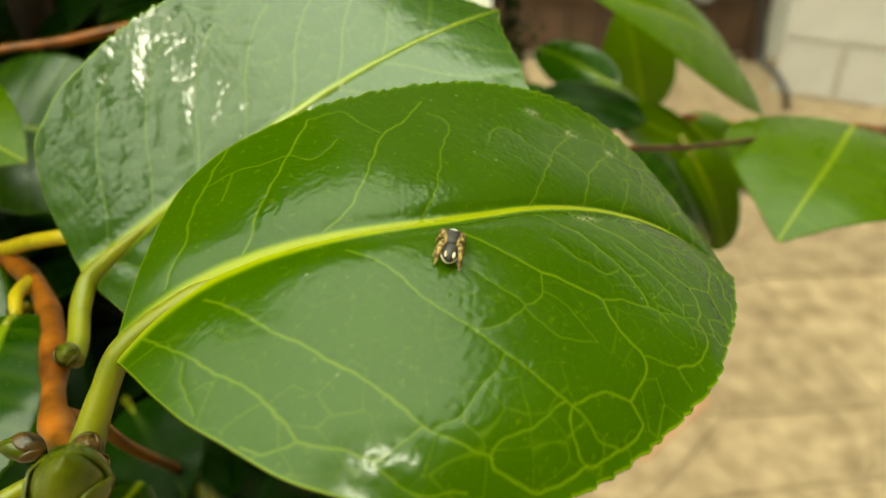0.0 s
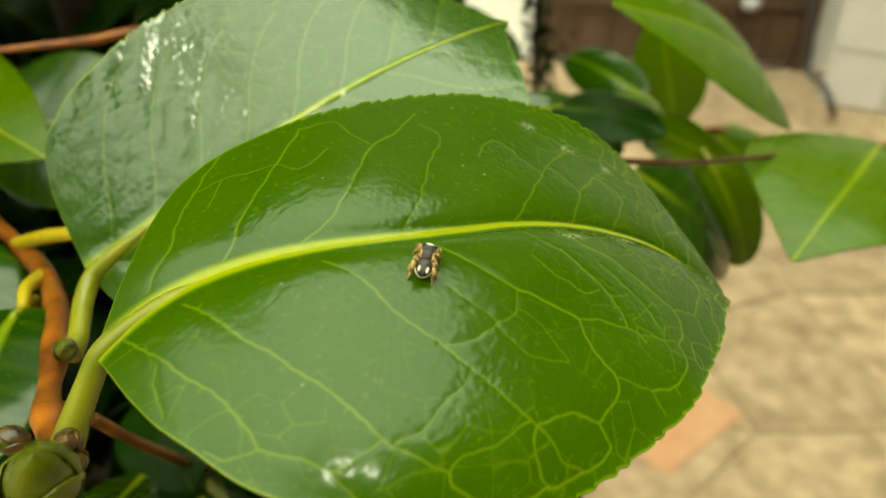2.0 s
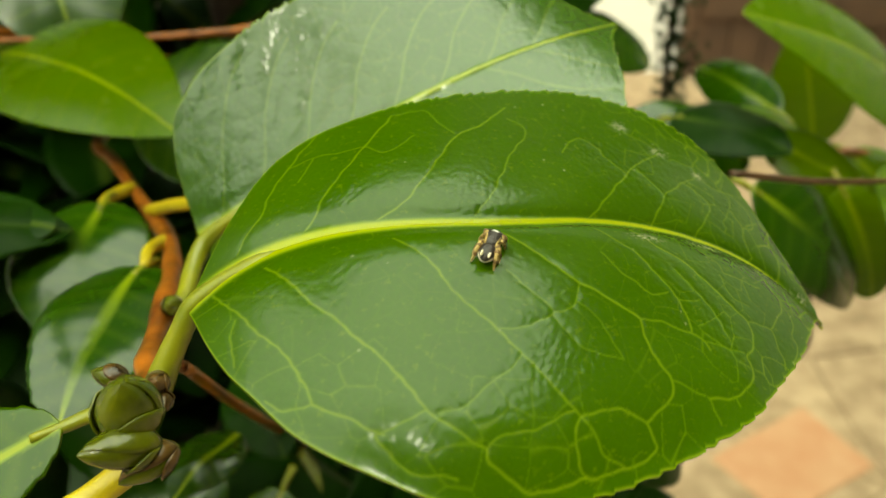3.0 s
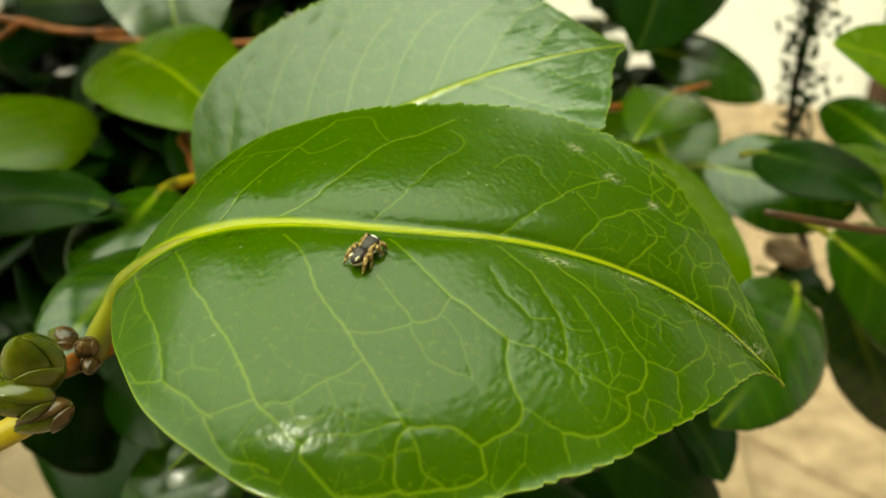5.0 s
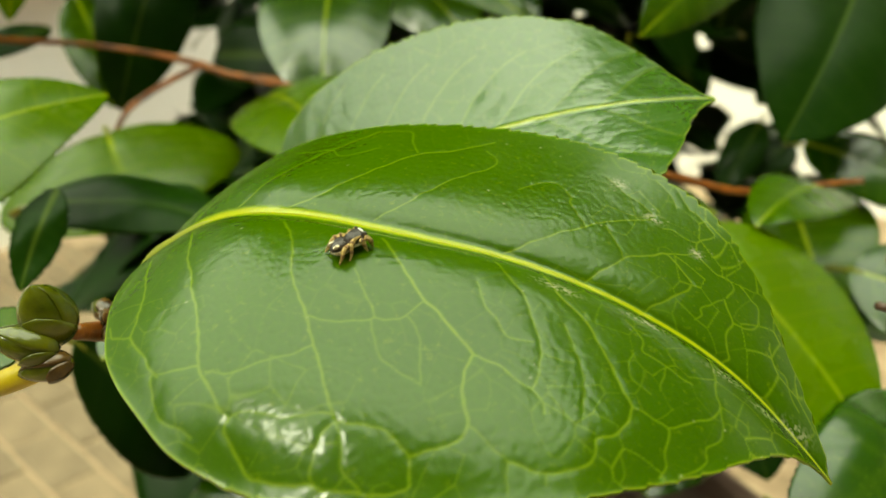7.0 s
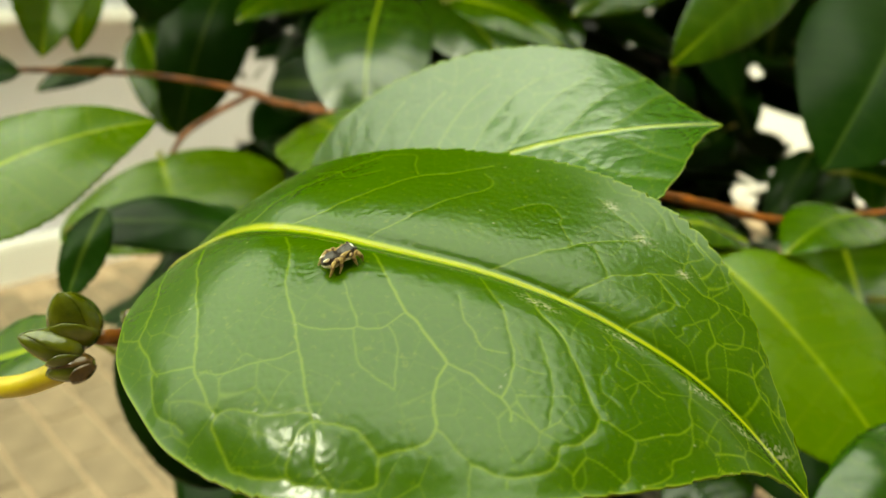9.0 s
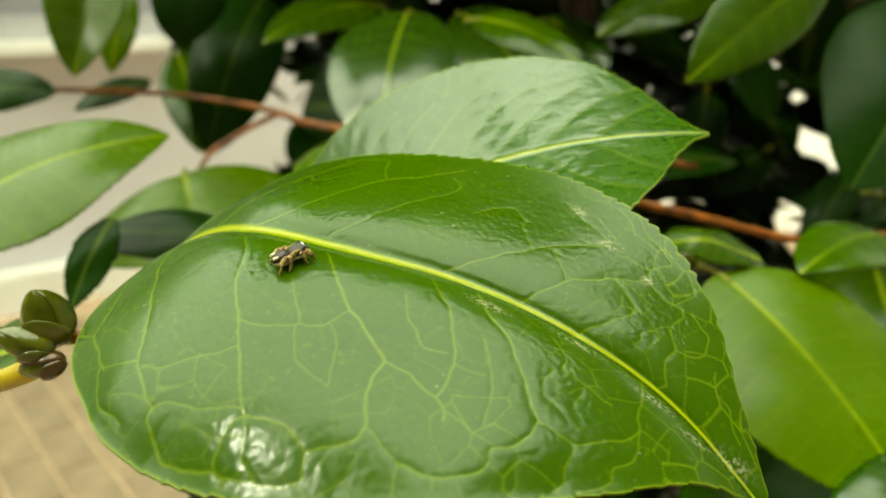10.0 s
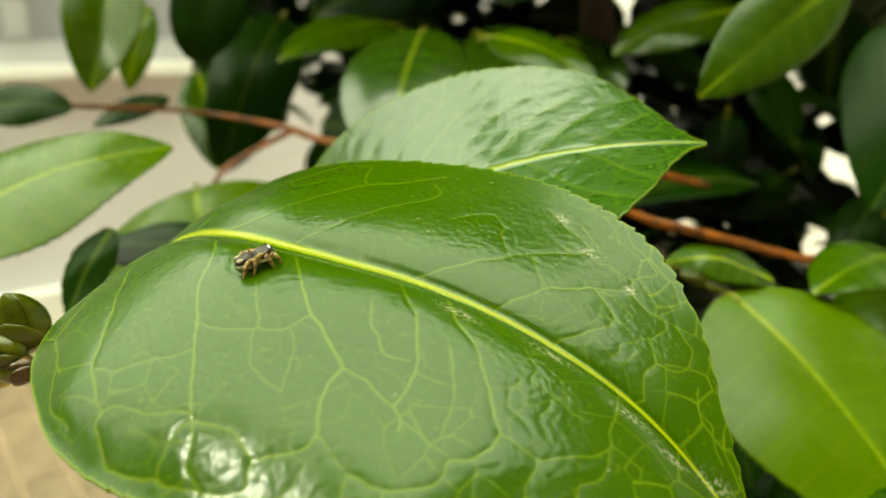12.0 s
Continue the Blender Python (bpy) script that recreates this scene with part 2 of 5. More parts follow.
def blade(name, grid_u, grid_v, height, vein, dust, matrix, mat, parent, thick=0.0004, label=""):
    """One leaf blade of real thickness from a grid of plan positions and heights, in metres."""
    nu, nv = grid_u.shape
    k = 4 if nu > 400 else 1
    top = np.stack([grid_u, grid_v, height], -1)
    low = top[::k, ::k].reshape(-1, 3) - np.array((0, 0, thick))
    top = top.reshape(-1, 3)
    n = nu * nv
    idx = np.arange(n).reshape(nu, nv)
    under_idx = n + np.arange(len(low)).reshape(len(range(0, nu, k)), -1)

    def quads(g):
        return np.stack([g[:-1, :-1].ravel(), g[1:, :-1].ravel(), g[1:, 1:].ravel(), g[:-1, 1:].ravel()], -1)

    def border(g):
        return np.concatenate([g[:, 0], g[-1, 1:], g[-2::-1, -1], g[0, -2:0:-1]])

    rim, lower = border(idx[::k, ::k]), border(under_idx)
    faces = np.concatenate([quads(idx), quads(under_idx)[:, ::-1], np.stack([np.roll(rim, -1), rim, lower, np.roll(lower, -1)], -1)])
    me = bpy.data.meshes.new(name)
    me.from_pydata(np.concatenate([top, low]).tolist(), [], faces.tolist())
    for key, values in (("vein", vein), ("dust", dust)):
        at = me.attributes.new(key, "FLOAT", "POINT")
        at.data.foreach_set("value", np.concatenate([values.ravel(), values[::k, ::k].ravel()]).astype(np.float32))
    me.materials.append(mat)
    me.polygons.foreach_set("use_smooth", [True] * len(me.polygons))
    me.validate()
    ob = new(name, me)
    ob.parent = parent
    ob.matrix_parent_inverse = parent.matrix_basis.inverted()
    ob.matrix_basis = matrix
    if label:
        tagged(ob, label)
    return ob


def frame_of(base, tip, face):
    x = (Vector(tip) - Vector(base)).normalized()
    z = Vector(face)
    z = (z - x * z.dot(x)).normalized()
    y = z.cross(x)
    return Matrix(((x.x, y.x, z.x, base[0]), (x.y, y.y, z.y, base[1]), (x.z, y.z, z.z, base[2]), (0, 0, 0, 1)))


# ---- setting: yard with paving and white walls ----
ground = link_mesh("ground", [(-40, -40, -0.001), (40, -40, -0.001), (40, 40, -0.001), (-40, 40, -0.001)], [(0, 1, 2, 3)], GROUT)
tagged(ground, "beige sandy joint bed under the paving", "ground", kind="structure")

WALL_Y, WALL_X = 3.35, -2.68


def plain(name, x0, x1, y0, y1, z0, z1, mat, label, category, bevel=0.0):
    bm = box_bm(x0, x1, y0, y1, z0, z1, bevel)
    me = bpy.data.meshes.new(name)
    bm.to_mesh(me)
    bm.free()
    me.materials.append(mat)
    return tagged(new(name, me), label, category, kind="structure")


wall_north = plain("wall_north", WALL_X - 0.25, 6.0, WALL_Y + 0.012, WALL_Y + 0.25, -0.02, 2.45, WHITE, "white rendered ground floor house wall", "wall")
# unseen upper walls, added to keep low northern sky out of the reflections
upper_north_east = plain("unseen_wall_north_east", 0.702, 6.0, WALL_Y + 0.012, WALL_Y + 0.25, 2.455, 7.0, BRICKISH, "unseen brown upper wall added to block low sky", "wall")
upper_north = plain("unseen_wall_north", WALL_X - 0.25, 0.70, WALL_Y + 0.012, WALL_Y + 0.25, 2.455, 4.9, BRICKISH, "unseen brown upper wall added to block low sky", "wall")
wall_west = plain("wall_west", WALL_X - 0.25, WALL_X, -2.4, WALL_Y, -0.02, 2.5, OFF_WHITE, "white rendered wall beside the paving", "wall")
# unseen too, added this tall to block the eastern sky
unseen_wall_east = plain("unseen_wall_east", 3.4, 3.65, -2.4, WALL_Y, -0.02, 7.4, BRICKISH, "unseen plain brown wall added to block the sky", "wall")
# unseen walls added to block southern sky: a low one between two taller, over which the veiled sun stands
unseen_wall_south = plain("unseen_wall_south", -0.25, 0.62, -2.65, -2.4, -0.02, 3.25, BRICKISH, "unseen low brown wall added under the sun's gap", "wall")
unseen_wall_south_west = plain("unseen_wall_south_west", -0.9, -0.252, -2.65, -2.4, -0.02, 6.4, BRICKISH, "unseen brown wall added to block the southern sky", "wall")
unseen_wall_low = plain("unseen_wall_low", WALL_X - 0.25, -0.902, -2.65, -2.4, -0.02, 2.0, BRICKISH, "unseen low brown wall added to bound the southern sky", "wall")
unseen_wall_south_east = plain("unseen_wall_south_east", 0.622, 3.65, -2.65, -2.4, -0.02, 7.4, BRICKISH, "unseen brown wall added to block the southern sky", "wall")

plain("baseboard", WALL_X + 0.002, WALL_X + 0.06, -2.39, WALL_Y - 0.01, -0.02, 0.14, WHITE, "white painted ledge along the foot of the wall", "baseboard", 0.01)

# ---- the camellia ----
SHRUB_AT = (-0.22, 0.52, 0.42)
shrub = tagged(new("camellia_shrub"), "camellia shrub with glossy dark green leaves and fat green buds", "shrub")
shrub.matrix_basis = pose(*SHRUB_AT)


def under(ob, parent=None):
    """Hang ob, built in world places, on the shrub or on one of its leaves or twigs."""
    ob.parent = parent or shrub
    ob.matrix_parent_inverse = (parent or shrub).matrix_basis.inverted()
    return ob


def stem(name, points, radii, mat, label="", sides=10, n=24, knots=0.0, parent=None):
    verts, faces = tube(points, radii, sides, n, knots, len(name) + n)
    ob = link_mesh(name, verts, faces, mat, None, label)
    return under(ob, parent)


VEINS = []


def vein(width, *line):
    """One side vein of the big leaf: its strength and its way over the blade, in millimetres."""
    VEINS.append((width, line))


vein(0.55, (9.8, 2.3), (13.8, -4.2), (16.6, -8.3), (22.7, -15.8), (25.5, -20.0), (27.1, -22.3), (28.9, -23.9), (31.4, -25.9), (33.3, -26.9))
vein(0.6, (33.3, -26.9), (33.6, -28.3), (36.0, -30.0), (38.2, -31.2), (41.2, -31.2), (44.4, -30.2), (46.0, -30.4), (49.6, -29.4), (52.1, -28.8), (53.9, -27.7), (53.7, -26.6), (53.0, -24.8))
vein(0.4, (21.6, -24.1), (23.7, -26.8), (25.9, -28.5), (28.2, -29.0), (30.4, -29.5))
vein(0.4, (21.6, -24.1), (24.7, -23.4), (27.2, -22.4))
vein(0.5, (2.0, 4.2), (7.5, -5.5), (12.0, -12.2), (13.7, -15.4), (14.7, -17.7), (15.0, -19.4))
vein(0.4, (15.0, -19.4), (13.6, -19.5), (12.0, -19.1), (10.1, -17.4))
vein(0.5, (15.0, -19.4), (17.6, -21.1), (20.6, -23.1), (22.6, -24.3))
vein(0.35, (6.3, -4.9), (6.0, -6.8), (6.2, -9.9), (6.6, -11.5))
vein(0.4, (33.3, -26.9), (34.7, -26.0), (38.3, -25.5), (40.9, -24.6), (43.6, -23.7), (44.7, -24.2))
vein(0.3, (28.4, -22.8), (31.0, -22.7), (32.4, -21.7), (34.5, -20.0), (36.8, -18.5), (38.6, -16.9))
vein(0.5, (25.4, 1.5), (29.4, -4.0), (31.4, -8.2), (33.7, -11.1), (36.0, -13.6), (37.9, -15.9), (40.9, -19.9), (43.9, -23.5), (44.7, -24.2))
vein(0.3, (36.0, -13.6), (39.5, -13.3), (42.8, -12.1), (43.6, -11.4), (45.0, -11.0), (46.7, -9.8), (47.9, -6.9))
vein(0.3, (38.5, -5.5), (40.7, -8.1), (43.6, -11.4))
vein(0.25, (47.0, -9.7), (49.1, -12.0), (50.5, -14.9), (51.5, -17.4))
vein(0.25, (43.3, -11.9), (44.7, -14.0), (46.1, -16.1), (48.1, -16.7), (51.5, -17.4))
vein(0.5, (44.7, -24.2), (43.6, -25.9), (43.8, -28.1), (44.5, -29.8), (46.2, -30.4))
vein(0.45, (44.7, -24.2), (46.2, -26.0), (46.6, -27.7), (47.8, -28.7), (49.6, -29.3))
vein(0.55, (44.7, -24.2), (47.3, -23.5), (49.8, -23.5), (52.4, -24.4), (53.0, -24.8))
vein(0.65, (39.3, 1.5), (42.0, -1.2), (45.1, -4.5), (47.8, -6.7), (51.1, -8.6), (53.6, -10.2), (55.6, -11.6))
vein(0.6, (55.6, -11.6), (55.3, -14.2), (55.9, -16.5), (57.6, -19.5), (57.3, -21.2), (56.0, -22.8), (52.9, -24.7))
vein(0.45, (55.6, -11.6), (58.5, -11.6), (61.1, -12.8), (62.6, -12.8), (64.0, -13.7), (64.9, -15.3))
vein(0.3, (64.0, -13.9), (67.4, -14.6), (70.6, -14.9))
vein(0.5, (53.8, 3.9), (56.6, 1.2), (58.6, -0.6), (61.0, -4.4), (62.4, -7.5), (63.1, -10.8), (62.7, -12.7))
vein(0.25, (62.6, -7.8), (64.5, -7.7), (66.4, -7.1))
vein(0.35, (52.7, -1.4), (54.6, -4.2), (56.7, -6.0), (58.5, -7.4), (61.2, -6.8))
vein(0.35, (64.0, -2.4), (66.1, -5.1), (67.6, -8.0), (68.4, -11.0), (69.0, -13.4))
vein(0.6, (59.9, 5.0), (63.3, 1.7), (66.8, -0.5), (68.4, -2.6), (69.9, -4.5), (72.4, -7.6), (74.1, -9.5))
vein(0.55, (74.1, -9.5), (73.7, -11.7), (72.5, -14.3), (70.9, -15.3), (70.9, -16.5), (70.9, -18.3), (69.7, -19.5), (66.7, -21.2), (64.6, -21.6), (62.6, -21.7))
vein(0.35, (57.8, -19.8), (59.6, -20.3), (61.4, -21.2), (62.6, -21.7), (63.1, -23.5), (63.5, -24.6))
vein(0.3, (66.7, -21.2), (67.1, -22.4))
vein(0.4, (74.1, -9.5), (76.5, -9.5), (78.3, -9.7), (78.8, -10.9), (78.5, -12.6), (78.8, -14.2), (78.5, -15.8))
vein(0.4, (78.3, -9.7), (80.4, -8.1), (83.6, -5.0), (84.5, -2.7), (83.7, -1.0), (83.4, 3.3), (82.5, 6.2), (81.5, 6.6))
vein(0.35, (71.4, 3.3), (72.9, 2.0), (73.8, 1.0), (73.9, -0.7), (76.0, -1.1), (77.0, -1.4), (79.1, -1.8), (80.6, -1.8))
vein(0.25, (72.9, -2.0), (72.7, -4.5), (73.6, -5.9), (75.7, -6.6))
vein(0.25, (77.0, -1.4), (76.9, -3.9), (76.9, -5.4))
vein(0.35, (84.6, -2.9), (84.9, -7.1), (83.2, -9.5), (83.3, -11.3), (81.8, -13.4), (80.4, -14.4))
vein(0.25, (84.5, -2.7), (88.0, -3.1), (88.6, -5.2))
vein(0.25, (73.6, -15.5), (74.5, -17.0), (74.3, -18.4))
vein(0.45, (53.9, 6.7), (56.6, 9.2), (59.5, 12.7), (62.6, 16.1), (65.2, 19.0), (68.7, 21.7), (72.0, 24.3))
vein(0.35, (63.2, 16.9), (61.2, 19.1), (60.1, 20.8), (59.8, 22.2), (57.4, 24.1), (54.8, 22.3), (52.7, 19.5))
vein(0.35, (65.7, 18.6), (67.1, 16.8), (68.5, 15.2), (69.2, 13.8))
vein(0.5, (64.9, 7.2), (66.1, 9.4), (67.9, 11.5), (69.2, 13.8), (72.0, 15.9), (74.7, 18.2), (76.1, 17.6), (77.6, 16.2), (78.8, 15.2))
vein(0.4, (74.7, 18.2), (78.7, 21.1), (78.9, 23.4), (80.8, 25.5), (81.0, 26.3), (78.9, 28.2), (77.0, 28.9))
vein(0.45, (72.8, 6.3), (74.5, 8.7), (76.3, 10.7), (78.1, 12.9), (78.9, 14.9))
vein(0.4, (78.8, 20.8), (81.7, 19.3), (83.8, 19.4), (84.9, 18.3), (84.1, 15.8))
vein(0.3, (83.7, 19.7), (85.0, 21.8), (85.3, 23.1), (83.7, 25.9))
vein(0.4, (86.0, 19.2), (87.9, 18.1), (88.8, 17.6), (89.0, 15.6), (88.4, 13.1), (85.4, 12.3))
vein(0.45, (83.8, 15.3), (84.8, 13.4), (85.4, 12.3), (84.7, 10.8), (85.0, 8.8), (85.7, 7.2), (84.8, 6.4))
vein(0.3, (80.2, 9.8), (81.1, 10.8), (80.7, 11.9), (82.1, 13.4), (83.8, 15.3))
vein(0.35, (91.0, 12.7), (91.9, 10.0), (93.8, 9.1), (94.6, 7.1), (96.1, 5.8))
vein(0.3, (63.8, 29.9), (68.2, 27.1), (70.2, 26.2), (72.3, 24.8))
vein(0.3, (73.6, 23.0), (75.2, 23.4), (77.5, 23.0), (78.9, 23.4))
vein(0.3, (71.3, 32.4), (74.0, 30.5), (74.9, 28.4))
vein(0.3, (71.1, 36.4), (73.6, 33.5), (77.0, 28.9))
vein(0.45, (6.1, 7.4), (7.7, 10.4), (9.4, 12.9), (10.2, 16.2), (12.5, 20.3), (14.9, 24.4), (17.3, 27.7))
vein(0.5, (14.2, 5.9), (15.8, 8.3), (17.4, 12.0), (19.3, 14.9), (22.1, 19.2), (24.5, 23.0), (27.9, 28.4))
vein(0.35, (27.9, 28.4), (32.6, 29.2), (34.5, 25.9), (36.3, 22.4))
vein(0.5, (23.5, 5.5), (26.2, 6.9), (28.5, 9.3), (31.8, 14.1), (36.4, 21.6), (40.8, 25.1), (46.1, 30.6))
vein(0.35, (36.5, 5.1), (38.9, 8.0), (41.4, 12.6), (44.1, 18.0), (47.3, 22.5), (48.0, 25.7), (45.8, 27.3))
vein(0.3, (12.5, 20.6), (16.1, 21.2), (19.6, 20.7), (23.2, 20.7), (26.0, 18.7), (30.5, 22.2))
vein(0.3, (16.1, 21.2), (14.9, 18.1), (14.0, 16.3))


def midrib_side(u):
    return smooth_steps(u, (0, 4, 9, 15, 22, 29, 36, 44, 54, 65, 76, 83, 90, 96, 102.3), (3.2, 4.6, 5.4, 5.3, 4.7, 4.2, 4.0, 4.6, 6.2, 7.2, 7.0, 6.3, 4.6, 2.4, 0))


def main_height(u, v):
    """The arched surface of the big leaf, in millimetres."""
    a, b = u / 50 - 1, v / 30
    z = 16.949 - 2.844 * a - 11.25 * a**2 + 6.363 * a**3 - 6.463 * a**4 - 1.263 * b - 1.008 * b**2 + 0.643 * b**3
    z = z - 1.858 * a * b - 2.129 * a**2 * b + 5.566 * a * b**2 + 5.519 * a**2 * b**2 + 1.36 * a**3 * b
    w = np.abs(v - midrib_side(u))
    return z + 0.635 * w * np.exp(-w / 8)


def teeth(u, start, pitch, depth):
    """Forward-pointing small teeth of the margin."""
    wob = u + 0.5 * np.sin(u * 0.9) + 0.35 * np.sin(u * 2.3 + 1)
    saw = 1 - np.mod(wob / pitch, 1.0)
    return depth * (0.35 - saw) * np.clip((u - start) / 15, 0, 1)


def main_leaf():
    nu, nv = 601, 401
    s = np.linspace(0, 1, nu)
    u = 102.3 * (s + 0.0 * s)
    up = smooth_steps(u, (0, 2, 5, 10, 14, 23, 31, 40, 48, 57, 66, 72, 78, 82, 86, 90, 93, 96, 99, 102.3), (3.6, 8.5, 15, 23, 26, 29.3, 32, 34.3, 36, 36.8, 35.6, 33.8, 31.2, 28.6, 25, 20, 15, 10, 5.5, 0.1))
    lo = smooth_steps(u, (0, 2.6, 5, 9, 13, 17, 21.5, 28, 34, 40, 48, 54, 60, 64, 69, 75, 79, 84.5, 89, 93, 98, 102.3), (2.8, -5.2, -10.6, -16.8, -22.2, -25.8, -28.8, -32.3, -33.6, -34, -33, -31.3, -29, -27.3, -24.8, -20.3, -17.3, -12.6, -8, -4.4, -1.6, -0.1))
    mid = midrib_side(u)
    up = np.maximum(up + teeth(u, 20, 2.6, 0.9), mid + 0.05)
    curl = np.interp(u, (0, 8, 24, 78, 92, 102.3), (0, 0, 1, 1, 0.2, 0))
    soft = lo + 1.1 * curl
    lo = np.minimum(lo + 1.1 * curl - teeth(u + 1.1, 30, 2.9, 0.5), mid - 0.05)
    r = np.linspace(-1, 1, nv)
    r = np.sign(r) * (0.25 * np.abs(r) + 0.75 * np.abs(r) ** 1.15)
    U = np.repeat(u[:, None], nv, 1)
    V = np.where(r[None] > 0, mid[:, None] + r[None] * (up - mid)[:, None], mid[:, None] - r[None] * (lo - mid)[:, None])
    Z = main_height(U, V)
    edge = np.minimum(up[:, None] - V, V - lo[:, None])
    span = np.interp(u, (0, 26, 38, 55, 68, 102), (3.6, 3.8, 5.6, 7.2, 6.0, 5.2))[:, None]
    roll_down = np.interp(u, (0, 26, 36, 58, 70, 102), (2.0, 2.2, 3.4, 3.4, 2.2, 2.0)) * curl
    Z -= roll_down[:, None] * np.exp(-((np.maximum(V - soft[:, None], 0) / span) ** 1.5))
    # veins: sunken lines, with the blade swelling between them
    colour = np.zeros_like(U)
    near = np.full_like(U, 9.0)
    WU = U + 0.10 * np.sin(V * 1.1 + U * 0.5) + 0.05 * np.sin(V * 2.7 - U * 0.9 + 1)
    WV = V + 0.10 * np.sin(U * 1.0 - V * 0.4 + 2) + 0.05 * np.sin(U * 2.5 + V * 0.8)
    for width, line in VEINS:
        d = vein_distance(WU, WV, line)
        near = np.minimum(near, d / (0.6 + width))
        colour = np.maximum(colour, (0.09 + 0.51 * width) * np.exp(-((d / (0.09 + 0.13 * width)) ** 2)))
        Z -= 0.065 * width * np.exp(-((d / (0.25 + 0.45 * width)) ** 2))
    wave = 0.6 * np.sin(U * 0.35 + 1.3 * np.sin(V * 0.3)) + 0.6 * np.sin(V * 0.42 + U * 0.1)
    net, value = cells(U + wave, V + 0.7 * np.sin(U * 0.4), 4.6, 3)
    fine, _ = cells(U + 0.3 * np.sin(V * 1.7), V + 0.3 * np.sin(U * 1.9), 1.5, 8)
    keep = np.clip(0.08 + 0.8 * (value - 0.35), 0, 0.42) * np.clip(1.3 - edge / 24, 0.45, 1)
    keep = keep * np.where(V > 0, np.clip((U - 25) / 40, 0, 1), 1)
    colour = np.maximum(colour, (0.42 + 0.50 * np.clip((U - 52) / 22, 0, 1)) * keep * np.exp(-((net / 0.14) ** 2)))
    colour = np.maximum(colour, 0.02 * np.exp(-((fine / 0.08) ** 2)))
    calm = np.where(V > 0, np.clip(edge / 9, 0.15, 1), np.clip(edge / 4, 0.4, 1))
    Z += calm * 0.022 * np.clip(net / 2.0, 0, 1) ** 0.8 + calm * 0.05 * np.clip(near / 2.5, 0, 1) ** 0.7 + calm * 0.020 * np.clip(fine / 0.5, 0, 1) + calm * 0.012 * np.sin(1.9 * U + 1.3 * np.sin(1.1 * V)) * np.sin(2.3 * V + 1.7 * np.sin(0.8 * U))
    # patches where the skin is finely wrinkled
    crease, _ = cells(U + 0.5 * np.sin(V * 0.9), V + 0.5 * np.sin(U * 0.8 + 1), 1.15, 21)
    patch = np.clip(np.sin(0.19 * U + 1.2 * np.sin(0.16 * V)) * np.sin(0.23 * V + 0.9 * np.sin(0.11 * U) + 0.6) + 0.15, 0, 1)
    Z += calm * 0.034 * patch * np.clip(crease / 0.4, 0, 1)
    # the raised yellow midrib
    m = np.abs(V - mid[:, None])
    wide = np.interp(u, (0, 10, 30, 60, 102), (2.1, 1.35, 0.80, 0.45, 0.2))[:, None]
    colour = np.maximum(colour, 1.0 * np.exp(-((m / wide) ** 4)))
    Z += 0.32 * np.exp(-((m / wide) ** 2)) * np.clip(1.2 - U / 110, 0, 1) - 0.12 * np.exp(-(((m - 1.7 * wide) / wide) ** 2))
    colour = np.maximum(colour, 0.5 * np.exp(-((edge / 0.28) ** 2)))
    # pale scuffs beside the midrib and on the far half
    rng = np.random.default_rng(5)
    dust = np.zeros_like(U)
    for cu, cv, ru, rv in ((62, 3.6, 2.6, 0.7), (74, 5.0, 2.8, 0.6), (85, 3.2, 2.2, 0.7), (91, 1.5, 2.0, 0.6), (72, 24.3, 1.3, 0.9), (66, 29, 1.2, 1.0), (79, 21, 1.0, 0.8), (96, 3, 2.2, 1.0)):
        blob = np.exp(-(((U - cu) / ru) ** 2) - ((V - cv) / rv) ** 2)
        dust = np.maximum(dust, 0.75 * blob * np.clip(cells(U * 3.1, V * 3.1, 1.0, 40)[1] * 1.6 - 0.5, 0, 1))
    for _ in range(36):
        cu, cv = rng.uniform(20, 96), rng.uniform(-26, 34)
        dust = np.maximum(dust, rng.uniform(0.2, 0.6) * np.exp(-((U - cu) ** 2 + (V - cv) ** 2) / rng.uniform(0.008, 0.03)))
    dust = np.clip(dust, 0, 0.8)
    m4 = Matrix(((0.88516, -0.34659, 0.31043, -0.0375), (0.42513, 0.8736, -0.23685, 0.071), (-0.1891, 0.34162, 0.92062, 0.945), (0, 0, 0, 1)))
    ob = blade("leaf", U / 1000, V / 1000, Z / 1000, np.clip(colour, 0, 1), dust, m4, LEAF, shrub, 0.00045, "large glossy green leaf with yellow midrib, toothed margin")
    return ob


